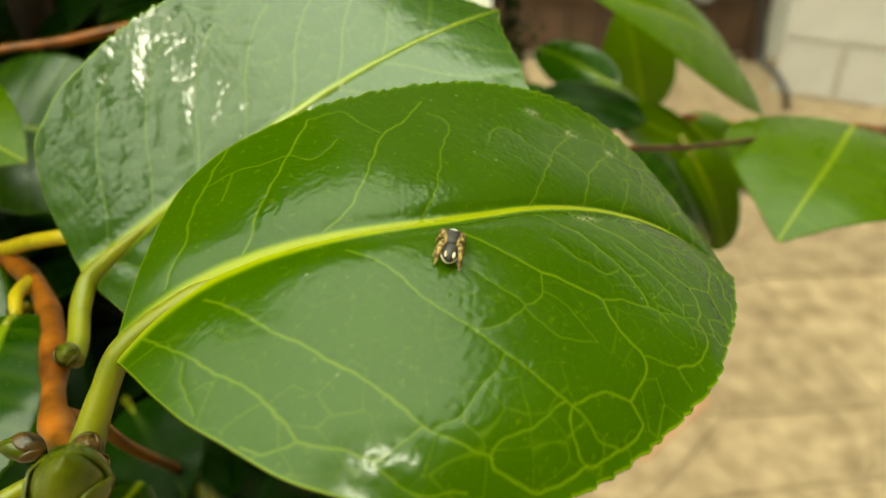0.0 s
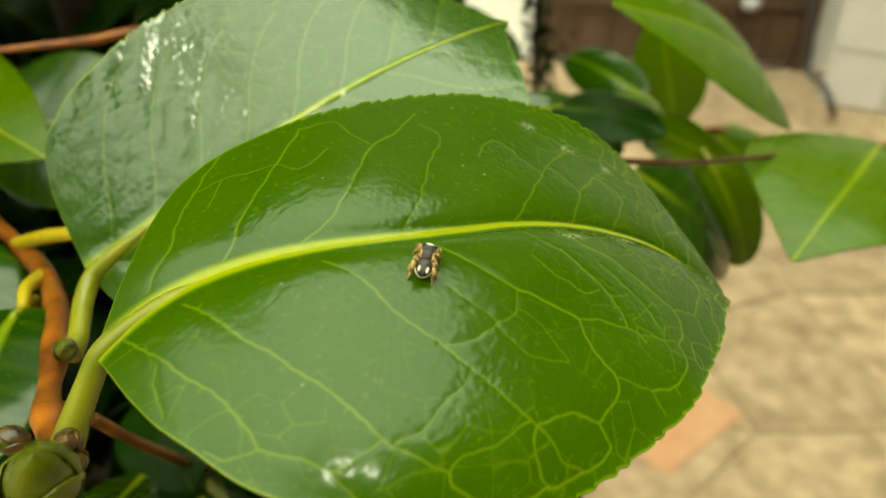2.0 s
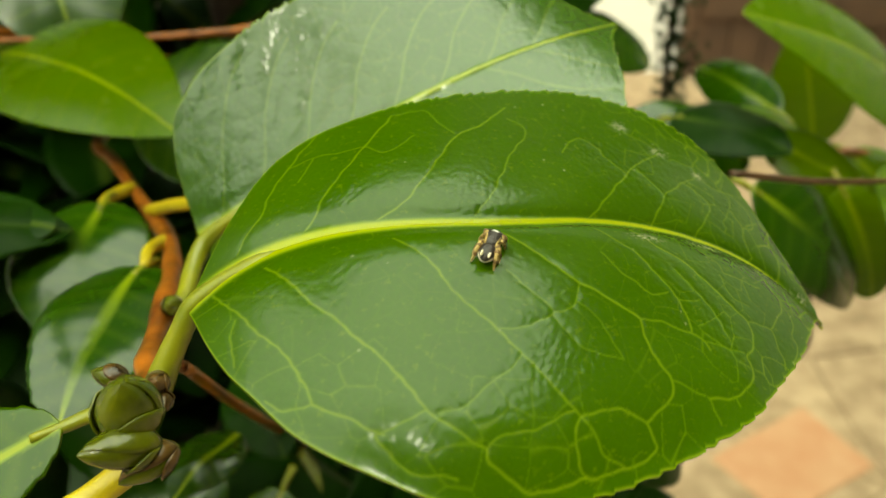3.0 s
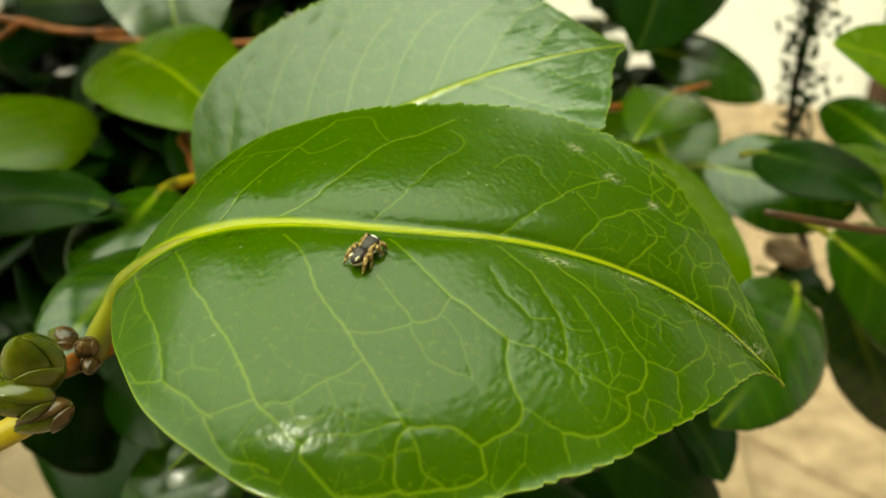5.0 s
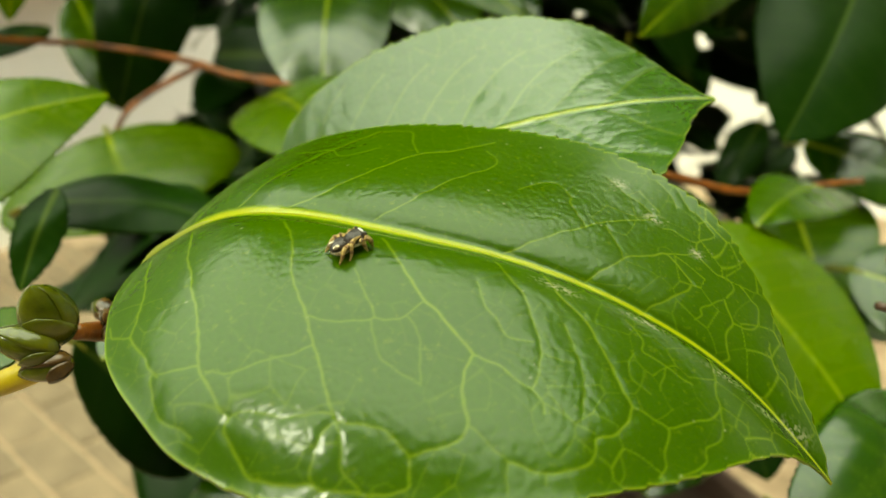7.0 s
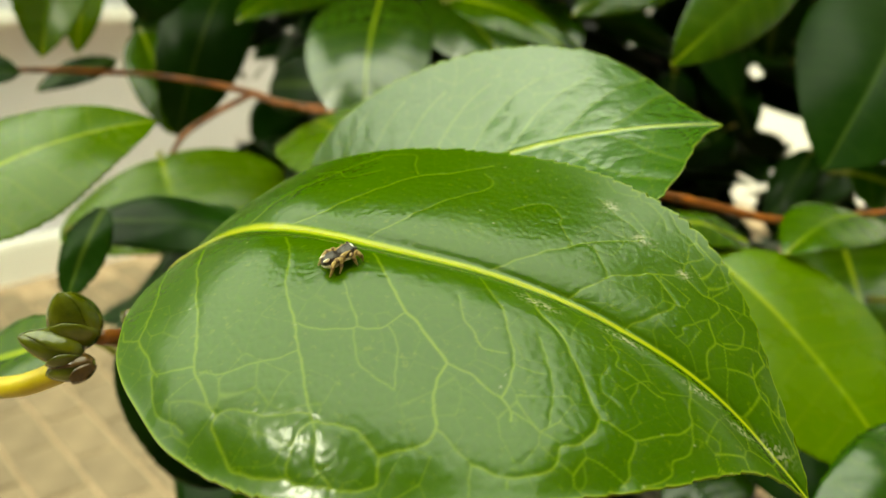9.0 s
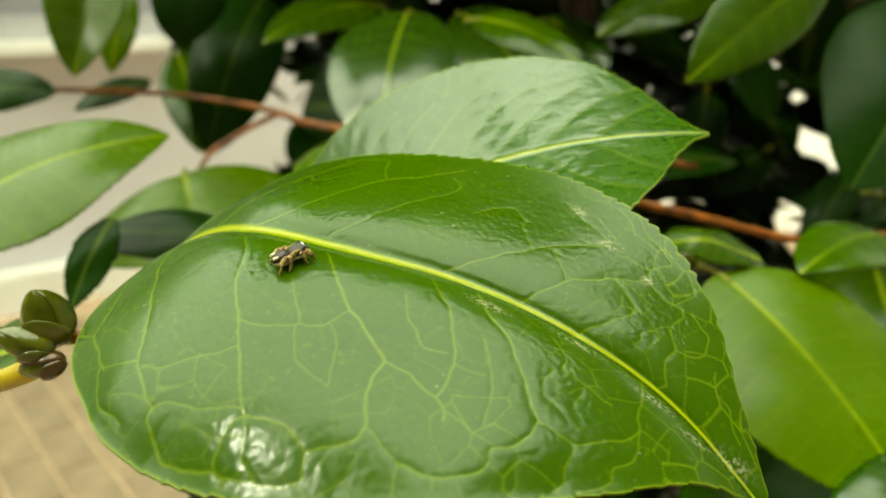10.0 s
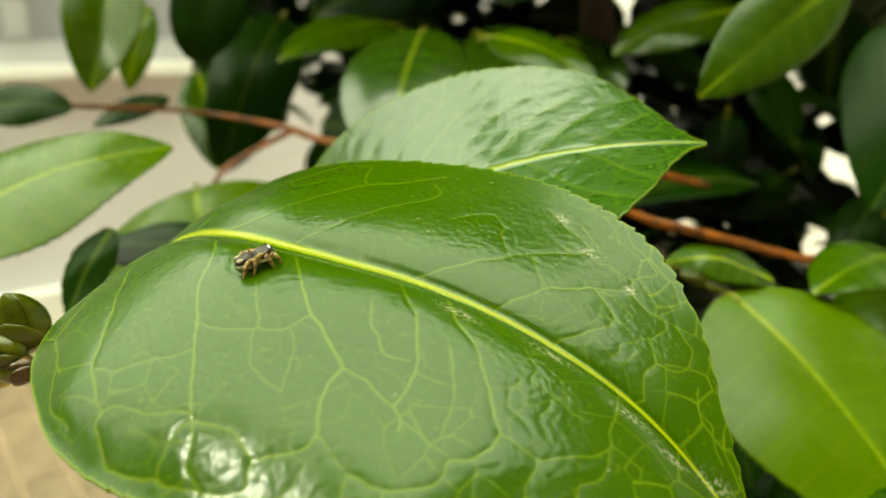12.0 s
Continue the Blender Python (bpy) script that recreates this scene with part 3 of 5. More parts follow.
def second_leaf():
    nu, nv = 300, 170
    u = np.linspace(0, 96, nu)
    up = smooth_steps(u, (0, 2, 5, 12, 22, 31, 45, 58, 69, 79, 87, 92, 96), (0.6, 12, 20, 26, 29, 30.5, 31.3, 31, 29, 24.3, 13.8, 5, 0.1))
    lo = smooth_steps(u, (0, 2, 5, 12, 22, 31, 45, 58, 69, 79, 84, 88, 91, 96), (-0.6, -9, -15, -21, -25, -27.5, -29, -29, -27, -24, -20.3, -13.2, -6.6, -0.1))
    up = up + teeth(u, 20, 2.4, 0.9)
    lo = lo - teeth(u + 0.7, 20, 2.6, 1.0)
    mid = 0.6 * np.sin(u / 30)
    up, lo = np.maximum(up, mid + 0.05), np.minimum(lo, mid - 0.05)
    r = np.linspace(-1, 1, nv)
    U = np.repeat(u[:, None], nv, 1)
    V = np.where(r[None] > 0, mid[:, None] + r[None] * (up - mid)[:, None], mid[:, None] - r[None] * (lo - mid)[:, None])
    a, b = U / 50 - 1, V / 30
    Z = 12.174 + 2.05 * a - 13.254 * a**2 - 2.579 * b + 2.136 * b**2 - 9.911 * a * b - 2.565 * a**2 * b - 3.22 * a**3
    colour = np.zeros_like(U)
    for side in (-1, 1):
        for k, start in enumerate((6, 16, 26, 36, 46, 56, 66, 76)):
            reach = 26 - 1.6 * k
            line = [(start, side * 0.4), (start + 4, side * reach * 0.25), (start + 8, side * reach * 0.55), (start + 14, side * reach * 0.85), (start + 19, side * reach)]
            d = vein_distance(U, V, line)
            colour = np.maximum(colour, 0.26 * np.exp(-((d / 0.2) ** 2)))
            Z -= 0.075 * np.exp(-((d / 1.3) ** 2))
    net, value = cells(U + np.sin(V * 0.4), V + np.sin(U * 0.3), 5.2, 12)
    fine, _ = cells(U, V, 1.6, 14)
    colour = np.maximum(colour, 0.16 * value * np.exp(-((net / 0.11) ** 2)))
    Z += 0.075 * np.clip(net / 2, 0, 1) + 0.04 * np.clip(fine / 0.5, 0, 1)
    Z += 0.05 * np.sin(U * 0.9 - 0.5 * np.abs(V) + np.sin(V * 0.35)) * np.clip(1.4 - U / 60, 0, 1)
    m = np.abs(V - mid[:, None])
    wide = np.interp(u, (0, 8, 20, 60, 96), (2.4, 1.5, 1.0, 0.55, 0.2))[:, None]
    colour = np.maximum(colour, np.exp(-((m / wide) ** 4)))
    Z += 0.25 * np.exp(-((m / wide) ** 2)) - 0.08 * np.exp(-(((m - 1.7 * wide) / wide) ** 2))
    edge = np.minimum(up[:, None] - V, V - lo[:, None])
    colour = np.maximum(colour, 0.6 * np.exp(-((edge / 0.3) ** 2)))
    dust = np.zeros_like(U)
    m4 = Matrix(((0.79596, -0.5967, 0.10192, -0.0637), (0.46674, 0.49773, -0.73104, 0.1159), (0.38548, 0.62945, 0.67468, 0.927), (0, 0, 0, 1)))
    return blade("leaf", U / 1000, V / 1000, Z / 1000, np.clip(colour, 0, 1), dust, m4, LEAF_WAXY, shrub, 0.00045, "large waxy green leaf with a toothed margin")


def leaf(base, tip, face, half, bow=0.08, fold=0.12, droop=0.0, mat=None, seed=0, detail=1, label="", point=0.0):
    """A camellia leaf from the foot of its blade to its tip. bow: arch along the midrib; fold: how far the halves rise from it; droop: how far the margins curl down."""
    rng = np.random.default_rng(seed)
    length = (Vector(tip) - Vector(base)).length
    nu, nv = (140, 70) if detail > 1 else (56, 22) if detail else (17, 9)
    s = np.linspace(0, 1, nu)
    round_tip = rng.uniform(0.52, 0.66)
    shape = np.sin(math.pi * s**0.86) ** round_tip
    shape = np.where(s > 0.90, shape * (1 - 0.30 * ((s - 0.90) / 0.10) ** 2), shape)
    shape = (1 - point) * shape + point * np.sin(math.pi * s**0.78) ** 0.80 * (1 - 0.3 * s**3)
    saw = 1 - np.mod(s * length / 0.0027 + 0.4 * np.sin(s * 23), 1.0)
    wl = half * shape * rng.uniform(0.93, 1.05) + 0.0006 * (0.4 - saw) * (shape > 0.3)
    wr = half * shape * rng.uniform(0.93, 1.05) + 0.0006 * (0.4 - saw) * (shape > 0.3)
    wl, wr = np.maximum(wl, 0.0001), np.maximum(wr, 0.0001)
    bend = rng.uniform(-0.02, 0.02) * length
    mid = bend * np.sin(math.pi * s)
    r = np.linspace(-1, 1, nv)
    U = np.repeat((s * length)[:, None], nv, 1)
    V = np.where(r[None] > 0, mid[:, None] + r[None] * wl[:, None], mid[:, None] + r[None] * wr[:, None])
    W = np.abs(V - mid[:, None])
    S = np.repeat(s[:, None], nv, 1)
    Z = bow * length * 4 * S * (1 - S) + fold * W - droop * W * W / half
    Z += 0.0007 * np.sin(S * 9 + seed) * np.sin(V / half * 3 + seed)
    q = S * 8.0 - 0.9 * W / half
    d = np.abs(q - np.round(q)) * length / 8.0
    colour = 0.16 * np.exp(-((d / 0.00035) ** 2)) if detail > 1 else 0.06 * np.exp(-((d / 0.0010) ** 2))
    Z -= 0.00004 * np.exp(-((d / 0.0016) ** 2))
    wide = np.interp(s, (0, 1), (0.0009, 0.0003))[:, None]
    colour = np.maximum(colour, 0.8 * np.exp(-((W / wide) ** 4)))
    if detail > 1:
        net, value = cells(U * 1000, V * 1000, 5.0, seed)
        colour = np.maximum(colour, 0.14 * value * np.exp(-((net / 0.15) ** 2)))
    ob = blade("leaf", U, V, Z, np.clip(colour, 0, 1), np.zeros_like(U), frame_of(base, tip, face), mat or LEAF, shrub, 0.0004, label)
    if detail and half > 0.009:
        m = ob.matrix_basis
        line = [tuple(m @ Vector(p)) for p in ((0.004, 0, 0.0004 + 0.016 * bow), (0, 0, -0.0004), (-0.003, 0, -0.0015), (-0.006, 0, -0.004))]
        verts, faces = tube(line, (0.0006, 0.0010, 0.0011, 0.0013), 8, 10)
        under(link_mesh("petiole", verts, faces, PETIOLE), ob)
    return ob


first = main_leaf()
second = second_leaf()
stem("petiole", ((-0.0244, 0.0797, 0.9516), (-0.0300, 0.0785, 0.9492), (-0.0357, 0.0768, 0.9455), (-0.0392, 0.0752, 0.9425), (-0.0412, 0.0734, 0.9384), (-0.0426, 0.0717, 0.9350), (-0.0440, 0.0700, 0.9312)), (0.0006, 0.0011, 0.0014, 0.0016, 0.0017, 0.0019, 0.0022), PETIOLE, "thick yellow-green petiole", parent=first, sides=16, n=40)
stem("petiole", ((-0.0506, 0.1196, 0.9368), (-0.0555, 0.1182, 0.9331), (-0.0596, 0.1171, 0.9299), (-0.0630, 0.1155, 0.9265), (-0.0632, 0.1110, 0.9240), (-0.0612, 0.1040, 0.9220), (-0.0605, 0.0995, 0.9215)), (0.0006, 0.0012, 0.0016, 0.0018, 0.0018, 0.0018, 0.0020), PETIOLE, "thick yellow-green petiole", parent=second, sides=16, n=40)
LEAVES = []


def set_leaf(base, tip, face, half, bow, fold, droop, mat, point=0.0):
    """One of the leaves that can be told apart, set in its place."""
    LEAVES.append((base, tip))
    look_of = {LEAF_DRY: "small dry brown leaf", LEAF_PALE: "thin light green leaf", LEAF_YOUNG: "fresh light green leaf"}
    return leaf(base, tip, face, half, bow, fold, droop, mat, len(LEAVES), 2 if half > 0.02 else 1, look_of.get(mat, ""), point)


set_leaf((-0.1988, 0.2114, 0.9278), (-0.0989, 0.1674, 0.9268), (0.27, -0.50, 0.82), 0.0237, 0.09, 0.16, 0.28, LEAF_YOUNG)
set_leaf((-0.2066, 0.2612, 0.9836), (-0.1618, 0.2117, 0.9285), (0.55, -0.55, 0.62), 0.0278, 0.1, 0.16, 0.28, LEAF_WAXY)
set_leaf((-0.1680, 0.2692, 0.9811), (-0.1183, 0.2833, 0.9629), (0.36, -0.40, 0.84), 0.0118, 0.09, 0.16, 0.28, LEAF)
set_leaf((-0.0431, 0.3223, 1.0003), (-0.0544, 0.2592, 0.9626), (0.80, -0.41, 0.44), 0.0149, 0.09, 0.16, 0.28, LEAF)
set_leaf((-0.0246, 0.3988, 0.9848), (-0.0183, 0.3131, 0.9243), (0.24, -0.90, -0.30), 0.0330, 0.09, 0.16, 0.28, LEAF_SHADED)
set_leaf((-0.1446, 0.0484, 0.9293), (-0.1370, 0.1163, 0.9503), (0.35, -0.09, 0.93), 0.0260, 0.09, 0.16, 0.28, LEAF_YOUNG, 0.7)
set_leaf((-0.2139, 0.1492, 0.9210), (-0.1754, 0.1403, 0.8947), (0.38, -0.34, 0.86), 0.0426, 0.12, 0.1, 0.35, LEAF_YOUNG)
set_leaf((-0.1553, 0.0969, 0.9183), (-0.1095, 0.1325, 0.9148), (0.45, -0.12, 0.88), 0.0120, 0.09, 0.16, 0.28, LEAF_SHADED)
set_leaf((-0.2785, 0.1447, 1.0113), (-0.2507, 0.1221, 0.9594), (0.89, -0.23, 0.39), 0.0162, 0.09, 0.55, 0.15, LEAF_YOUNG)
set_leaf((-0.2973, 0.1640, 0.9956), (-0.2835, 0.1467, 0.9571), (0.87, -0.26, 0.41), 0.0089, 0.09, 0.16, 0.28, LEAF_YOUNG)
set_leaf((-0.2782, 0.1969, 1.0138), (-0.2782, 0.1760, 0.9694), (0.86, -0.34, 0.38), 0.0176, 0.09, 0.16, 0.28, LEAF_SHADED)
set_leaf((-0.3150, 0.2434, 0.9915), (-0.2904, 0.1916, 0.9122), (0.81, -0.37, 0.45), 0.0224, 0.20, 0.10, 0.35, LEAF_SHADED)
set_leaf((-0.2483, 0.2745, 0.9865), (-0.2386, 0.2017, 0.9704), (0.47, -0.28, 0.83), 0.0151, 0.09, 0.16, 0.28, LEAF)
set_leaf((-0.3481, 0.2042, 0.9604), (-0.2941, 0.1902, 0.9134), (0.82, -0.31, 0.47), 0.0146, 0.09, 0.16, 0.28, LEAF)
set_leaf((-0.3019, 0.0869, 0.9515), (-0.2757, 0.1202, 0.9514), (0.79, -0.13, 0.60), 0.0113, 0.09, 0.16, 0.28, LEAF_SHADED)
set_leaf((-0.3093, 0.1738, 0.9501), (-0.3170, 0.1370, 0.9376), (0.65, -0.18, 0.74), 0.0079, 0.09, 0.16, 0.28, LEAF_SHADED)
set_leaf((-0.1205, 0.3878, 0.9926), (-0.1539, 0.3361, 0.9730), (0.41, -0.58, 0.71), 0.0162, 0.09, 0.16, 0.28, LEAF)
set_leaf((-0.0111, 0.2380, 0.9155), (-0.0254, 0.2071, 0.9245), (0.24, -0.41, 0.88), 0.0075, 0.09, 0.16, 0.28, LEAF)
set_leaf((0.0038, 0.3055, 0.9109), (0.0008, 0.2365, 0.9158), (0.17, -0.45, 0.88), 0.0138, 0.09, 0.16, 0.28, LEAF)
set_leaf((-0.0284, 0.3654, 0.8921), (0.0060, 0.3266, 0.8576), (0.00, -0.62, 0.78), 0.0284, 0.09, 0.16, 0.28, LEAF)
set_leaf((0.0157, 0.2966, 0.8875), (0.0723, 0.3109, 0.8753), (-0.12, -0.62, 0.77), 0.0207, 0.09, 0.16, 0.28, LEAF_DEEP)
set_leaf((0.0554, 0.2154, 0.8875), (0.0434, 0.1570, 0.8795), (0.51, -0.30, 0.80), 0.0165, 0.12, 0.10, 0.35, LEAF_DEEP)
set_leaf((0.0721, 0.2966, 0.8514), (0.1076, 0.2956, 0.7869), (-0.13, -0.73, 0.67), 0.0157, 0.09, 0.16, 0.28, LEAF_DEEP)
set_leaf((0.0117, 0.1738, 0.8514), (0.0508, 0.1907, 0.8136), (0.02, -0.39, 0.92), 0.0160, 0.09, 0.16, 0.28, LEAF_SHADED)
set_leaf((-0.0874, 0.1384, 0.8369), (-0.1108, 0.1047, 0.8171), (0.23, -0.46, 0.85), 0.0184, 0.09, 0.16, 0.28, LEAF_DEEP)
set_leaf((-0.0683, 0.1400, 0.8273), (-0.0724, 0.1272, 0.8091), (0.19, -0.22, 0.96), 0.0113, 0.09, 0.16, 0.28, LEAF)
set_leaf((-0.1224, 0.0902, 0.8899), (-0.1332, 0.1270, 0.8228), (0.53, -0.24, 0.82), 0.0178, 0.09, 0.16, 0.28, LEAF_SHADED)
set_leaf((-0.1133, 0.1495, 0.9133), (-0.1025, 0.1117, 0.8966), (0.25, -0.54, 0.80), 0.0165, 0.09, 0.16, 0.28, LEAF_DEEP)
set_leaf((-0.0794, 0.1164, 0.9182), (-0.0726, 0.0773, 0.9100), (0.19, -0.52, 0.83), 0.0125, 0.09, 0.16, 0.28, LEAF_DEEP)
set_leaf((-0.1106, 0.1287, 0.9165), (-0.1546, 0.1237, 0.9163), (0.36, -0.26, 0.90), 0.0089, 0.09, 0.16, 0.28, LEAF_SHADED)
set_leaf((-0.2426, 0.3264, 0.9827), (-0.1727, 0.3206, 0.9409), (0.40, -0.50, 0.77), 0.0241, 0.09, 0.16, 0.28, LEAF_WAXY)
set_leaf((-0.2218, 0.3743, 0.9789), (-0.1680, 0.3645, 0.9541), (0.40, -0.50, 0.77), 0.0142, 0.09, 0.16, 0.28, LEAF_DEEP)
set_leaf((-0.1600, 0.2350, 0.9110), (-0.0973, 0.2399, 0.9010), (0.32, -0.58, 0.75), 0.0300, 0.03, 0.03, 0.06, LEAF_WAXY)
set_leaf((0.1401, 0.3232, 0.8878), (0.0505, 0.2580, 0.9469), (-0.17, -0.58, 0.80), 0.0251, 0.09, 0.16, 0.28, LEAF_YOUNG)
set_leaf((0.1402, 0.2391, 0.9080), (0.0933, 0.1786, 0.8981), (-0.12, -0.30, 0.94), 0.0330, 0.09, 0.05, 0.2, LEAF_YOUNG, 1.0)
set_leaf((0.1267, 0.4387, 0.8362), (0.1045, 0.4323, 0.9027), (-0.21, -0.78, 0.60), 0.0216, 0.09, 0.16, 0.28, LEAF_PALE)
set_leaf((0.0894, 0.3602, 0.8797), (0.0534, 0.4103, 0.8849), (-0.17, -0.78, 0.61), 0.0134, 0.09, 0.16, 0.28, LEAF_DEEP)
set_leaf((0.1002, 0.3235, 0.8772), (0.0533, 0.2908, 0.8998), (-0.11, -0.44, 0.89), 0.0123, 0.09, 0.16, 0.28, LEAF_YOUNG)
set_leaf((0.1169, 0.3427, 0.8704), (0.1551, 0.3257, 0.8426), (-0.25, -0.62, 0.75), 0.0141, 0.09, 0.16, 0.28, LEAF_PALE)
set_leaf((0.0349, 0.2711, 0.9056), (0.0734, 0.2508, 0.9043), (-0.09, -0.32, 0.94), 0.0135, 0.09, 0.16, 0.28, LEAF_SHADED)
set_leaf((-0.0135, 0.2192, 0.9159), (0.0448, 0.2114, 0.8762), (0.02, -0.12, 0.99), 0.0323, 0.06, 0.1, 0.2, LEAF_YOUNG)
set_leaf((0.0660, 0.2740, 0.9000), (0.1080, 0.2690, 0.8790), (-0.15, -0.50, 0.85), 0.0115, 0.09, 0.16, 0.28, LEAF_PALE)
set_leaf((0.0603, 0.2363, 0.8965), (0.1059, 0.2502, 0.8493), (-0.15, -0.50, 0.85), 0.0184, 0.09, 0.16, 0.28, LEAF_DEEP)
set_leaf((0.0943, 0.2605, 0.8890), (0.1155, 0.2613, 0.8457), (-0.21, -0.60, 0.77), 0.0119, 0.09, 0.16, 0.28, LEAF_PALE)
set_leaf((-0.0228, 0.3554, 0.9148), (0.0288, 0.3748, 0.8942), (0.08, -0.61, 0.79), 0.0160, 0.09, 0.16, 0.28, LEAF_DEEP)
set_leaf((-0.0539, 0.0618, 0.9292), (-0.0865, 0.0390, 0.9085), (0.42, -0.06, 0.90), 0.0111, 0.09, 0.16, 0.28, LEAF)
set_leaf((-0.1176, 0.0917, 0.9332), (-0.1089, 0.0762, 0.9138), (0.69, -0.16, 0.71), 0.0054, 0.09, 0.16, 0.28, LEAF_SHADED)
set_leaf((0.0425, 0.3160, 0.8485), (0.0621, 0.3241, 0.8419), (-0.00, -0.63, 0.78), 0.0069, 0.09, 0.16, 0.28, LEAF_DRY)
# the next three are added to fill the dark gap under the main leaf
set_leaf((-0.0550, 0.2813, 0.8723), (-0.0153, 0.2486, 0.8434), (0.20, -0.50, 0.84), 0.0138, 0.09, 0.16, 0.28, LEAF_SHADED)
set_leaf((-0.0476, 0.3083, 0.8432), (-0.0274, 0.2609, 0.8136), (0.30, -0.40, 0.86), 0.0170, 0.09, 0.16, 0.28, LEAF_SHADED)
set_leaf((-0.0156, 0.2832, 0.8379), (0.0143, 0.2571, 0.8197), (0.30, -0.40, 0.86), 0.0167, 0.09, 0.16, 0.28, LEAF_SHADED)
set_leaf((-0.0181, 0.2713, 0.8241), (-0.0158, 0.2258, 0.8156), (0.20, -0.50, 0.84), 0.0159, 0.09, 0.16, 0.28, LEAF_DEEP)
set_leaf((-0.0712, 0.2813, 0.8972), (-0.0575, 0.3113, 0.8900), (0.20, -0.50, 0.84), 0.0099, 0.09, 0.16, 0.28, LEAF_WAXY)
# eight added leaves in the shade-darkened green, standing for the black interior
set_leaf((-0.1573, 0.4669, 0.9660), (-0.1219, 0.4579, 0.9232), (0.30, -0.45, 0.84), 0.0151, 0.09, 0.16, 0.28, LEAF_SHADED)
set_leaf((-0.1386, 0.4909, 0.9001), (-0.1479, 0.4576, 0.8743), (0.30, -0.45, 0.84), 0.0143, 0.09, 0.16, 0.28, LEAF_SHADED)
set_leaf((-0.0852, 0.4899, 0.8944), (-0.0906, 0.4558, 0.8550), (0.30, -0.45, 0.84), 0.0126, 0.09, 0.16, 0.28, LEAF_SHADED)
set_leaf((-0.0696, 0.5003, 0.9250), (-0.0832, 0.4714, 0.9072), (0.30, -0.45, 0.84), 0.0128, 0.09, 0.16, 0.28, LEAF_SHADED)
set_leaf((-0.1249, 0.5356, 0.9406), (-0.1507, 0.5025, 0.9443), (0.30, -0.45, 0.84), 0.0116, 0.09, 0.16, 0.28, LEAF_SHADED)
set_leaf((-0.1550, 0.4428, 0.9376), (-0.1430, 0.4188, 0.8952), (0.30, -0.45, 0.84), 0.0140, 0.09, 0.16, 0.28, LEAF_SHADED)
set_leaf((-0.1516, 0.5244, 0.8746), (-0.1179, 0.5140, 0.8630), (0.30, -0.45, 0.84), 0.0114, 0.09, 0.16, 0.28, LEAF_SHADED)
set_leaf((-0.0720, 0.5126, 0.8795), (-0.0862, 0.4815, 0.8612), (0.30, -0.45, 0.84), 0.0136, 0.09, 0.16, 0.28, LEAF_SHADED)
set_leaf((-0.0676, 0.1221, 0.8668), (-0.0708, 0.0974, 0.8698), (0.10, -0.35, 0.93), 0.0072, 0.09, 0.16, 0.28, LEAF_DEEP)
set_leaf((0.0478, 0.3148, 0.8384), (0.0708, 0.3102, 0.8312), (0.00, -0.50, 0.86), 0.0101, 0.09, 0.16, 0.28, LEAF_SHADED)
set_leaf((0.0259, 0.2190, 0.8387), (0.0483, 0.1933, 0.8299), (0.05, -0.45, 0.89), 0.0128, 0.09, 0.16, 0.28, LEAF_SHADED)
set_leaf((-0.1236, 0.1373, 0.8613), (-0.0962, 0.1151, 0.8505), (0.10, -0.40, 0.90), 0.0135, 0.09, 0.16, 0.28, LEAF_SHADED)
set_leaf((-0.0967, 0.1788, 0.8372), (-0.0725, 0.1511, 0.8280), (0.10, -0.40, 0.90), 0.0154, 0.09, 0.16, 0.28, LEAF_SHADED)

# ---- twigs and buds ----
stem("twig", ((-0.1800, 0.2600, 0.900), (-0.1478, 0.1948, 0.9095), (-0.1328, 0.1807, 0.9096), (-0.1038, 0.1543, 0.9091), (-0.0861, 0.1358, 0.9130), (-0.0728, 0.1168, 0.9172), (-0.0640, 0.1000, 0.9202), (-0.0583, 0.0876, 0.9216), (-0.0515, 0.0770, 0.9250), (-0.0445, 0.0670, 0.9310), (-0.0392, 0.0610, 0.9352)), (0.0020, 0.0018, 0.0018, 0.0019, 0.0021, 0.0020, 0.0021, 0.0023, 0.0022, 0.0018, 0.0012), BARK_RED, "red-brown knotty twig", 14, 70, 0.2)
stem("twig", ((-0.0588, 0.0880, 0.9210), (-0.0570, 0.0930, 0.9140), (-0.0574, 0.0966, 0.9091), (-0.0706, 0.1294, 0.8690), (-0.0833, 0.1821, 0.8032), (-0.12, 0.26, 0.72)), (0.0013, 0.0012, 0.0012, 0.0014, 0.0016, 0.002), BARK_RED, "thin orange-brown twig", 8, 20, 0.1)
stem("twig", ((-0.3068, 0.0600, 0.9480), (-0.3068, 0.0960, 0.9488), (-0.3070, 0.1245, 0.9494), (-0.2979, 0.1751, 0.9448), (-0.2728, 0.1985, 0.9410), (-0.2503, 0.2120, 0.9370), (-0.2323, 0.2195, 0.9330), (-0.2054, 0.2436, 0.9280), (-0.19, 0.31, 0.90)), (0.0011, 0.0012, 0.0013, 0.0014, 0.0015, 0.0017, 0.0018, 0.0019, 0.002), BARK_RED, "thin orange-brown twig", 8, 48, 0.12)
stem("twig", ((-0.2480, 0.2125, 0.9365), (-0.2508, 0.1960, 0.9300), (-0.2507, 0.1775, 0.9214), (-0.2474, 0.1671, 0.9119)), (0.0015, 0.0015, 0.0014, 0.0012), BARK_RED, "thin orange-brown twig", 8, 16, 0.12)
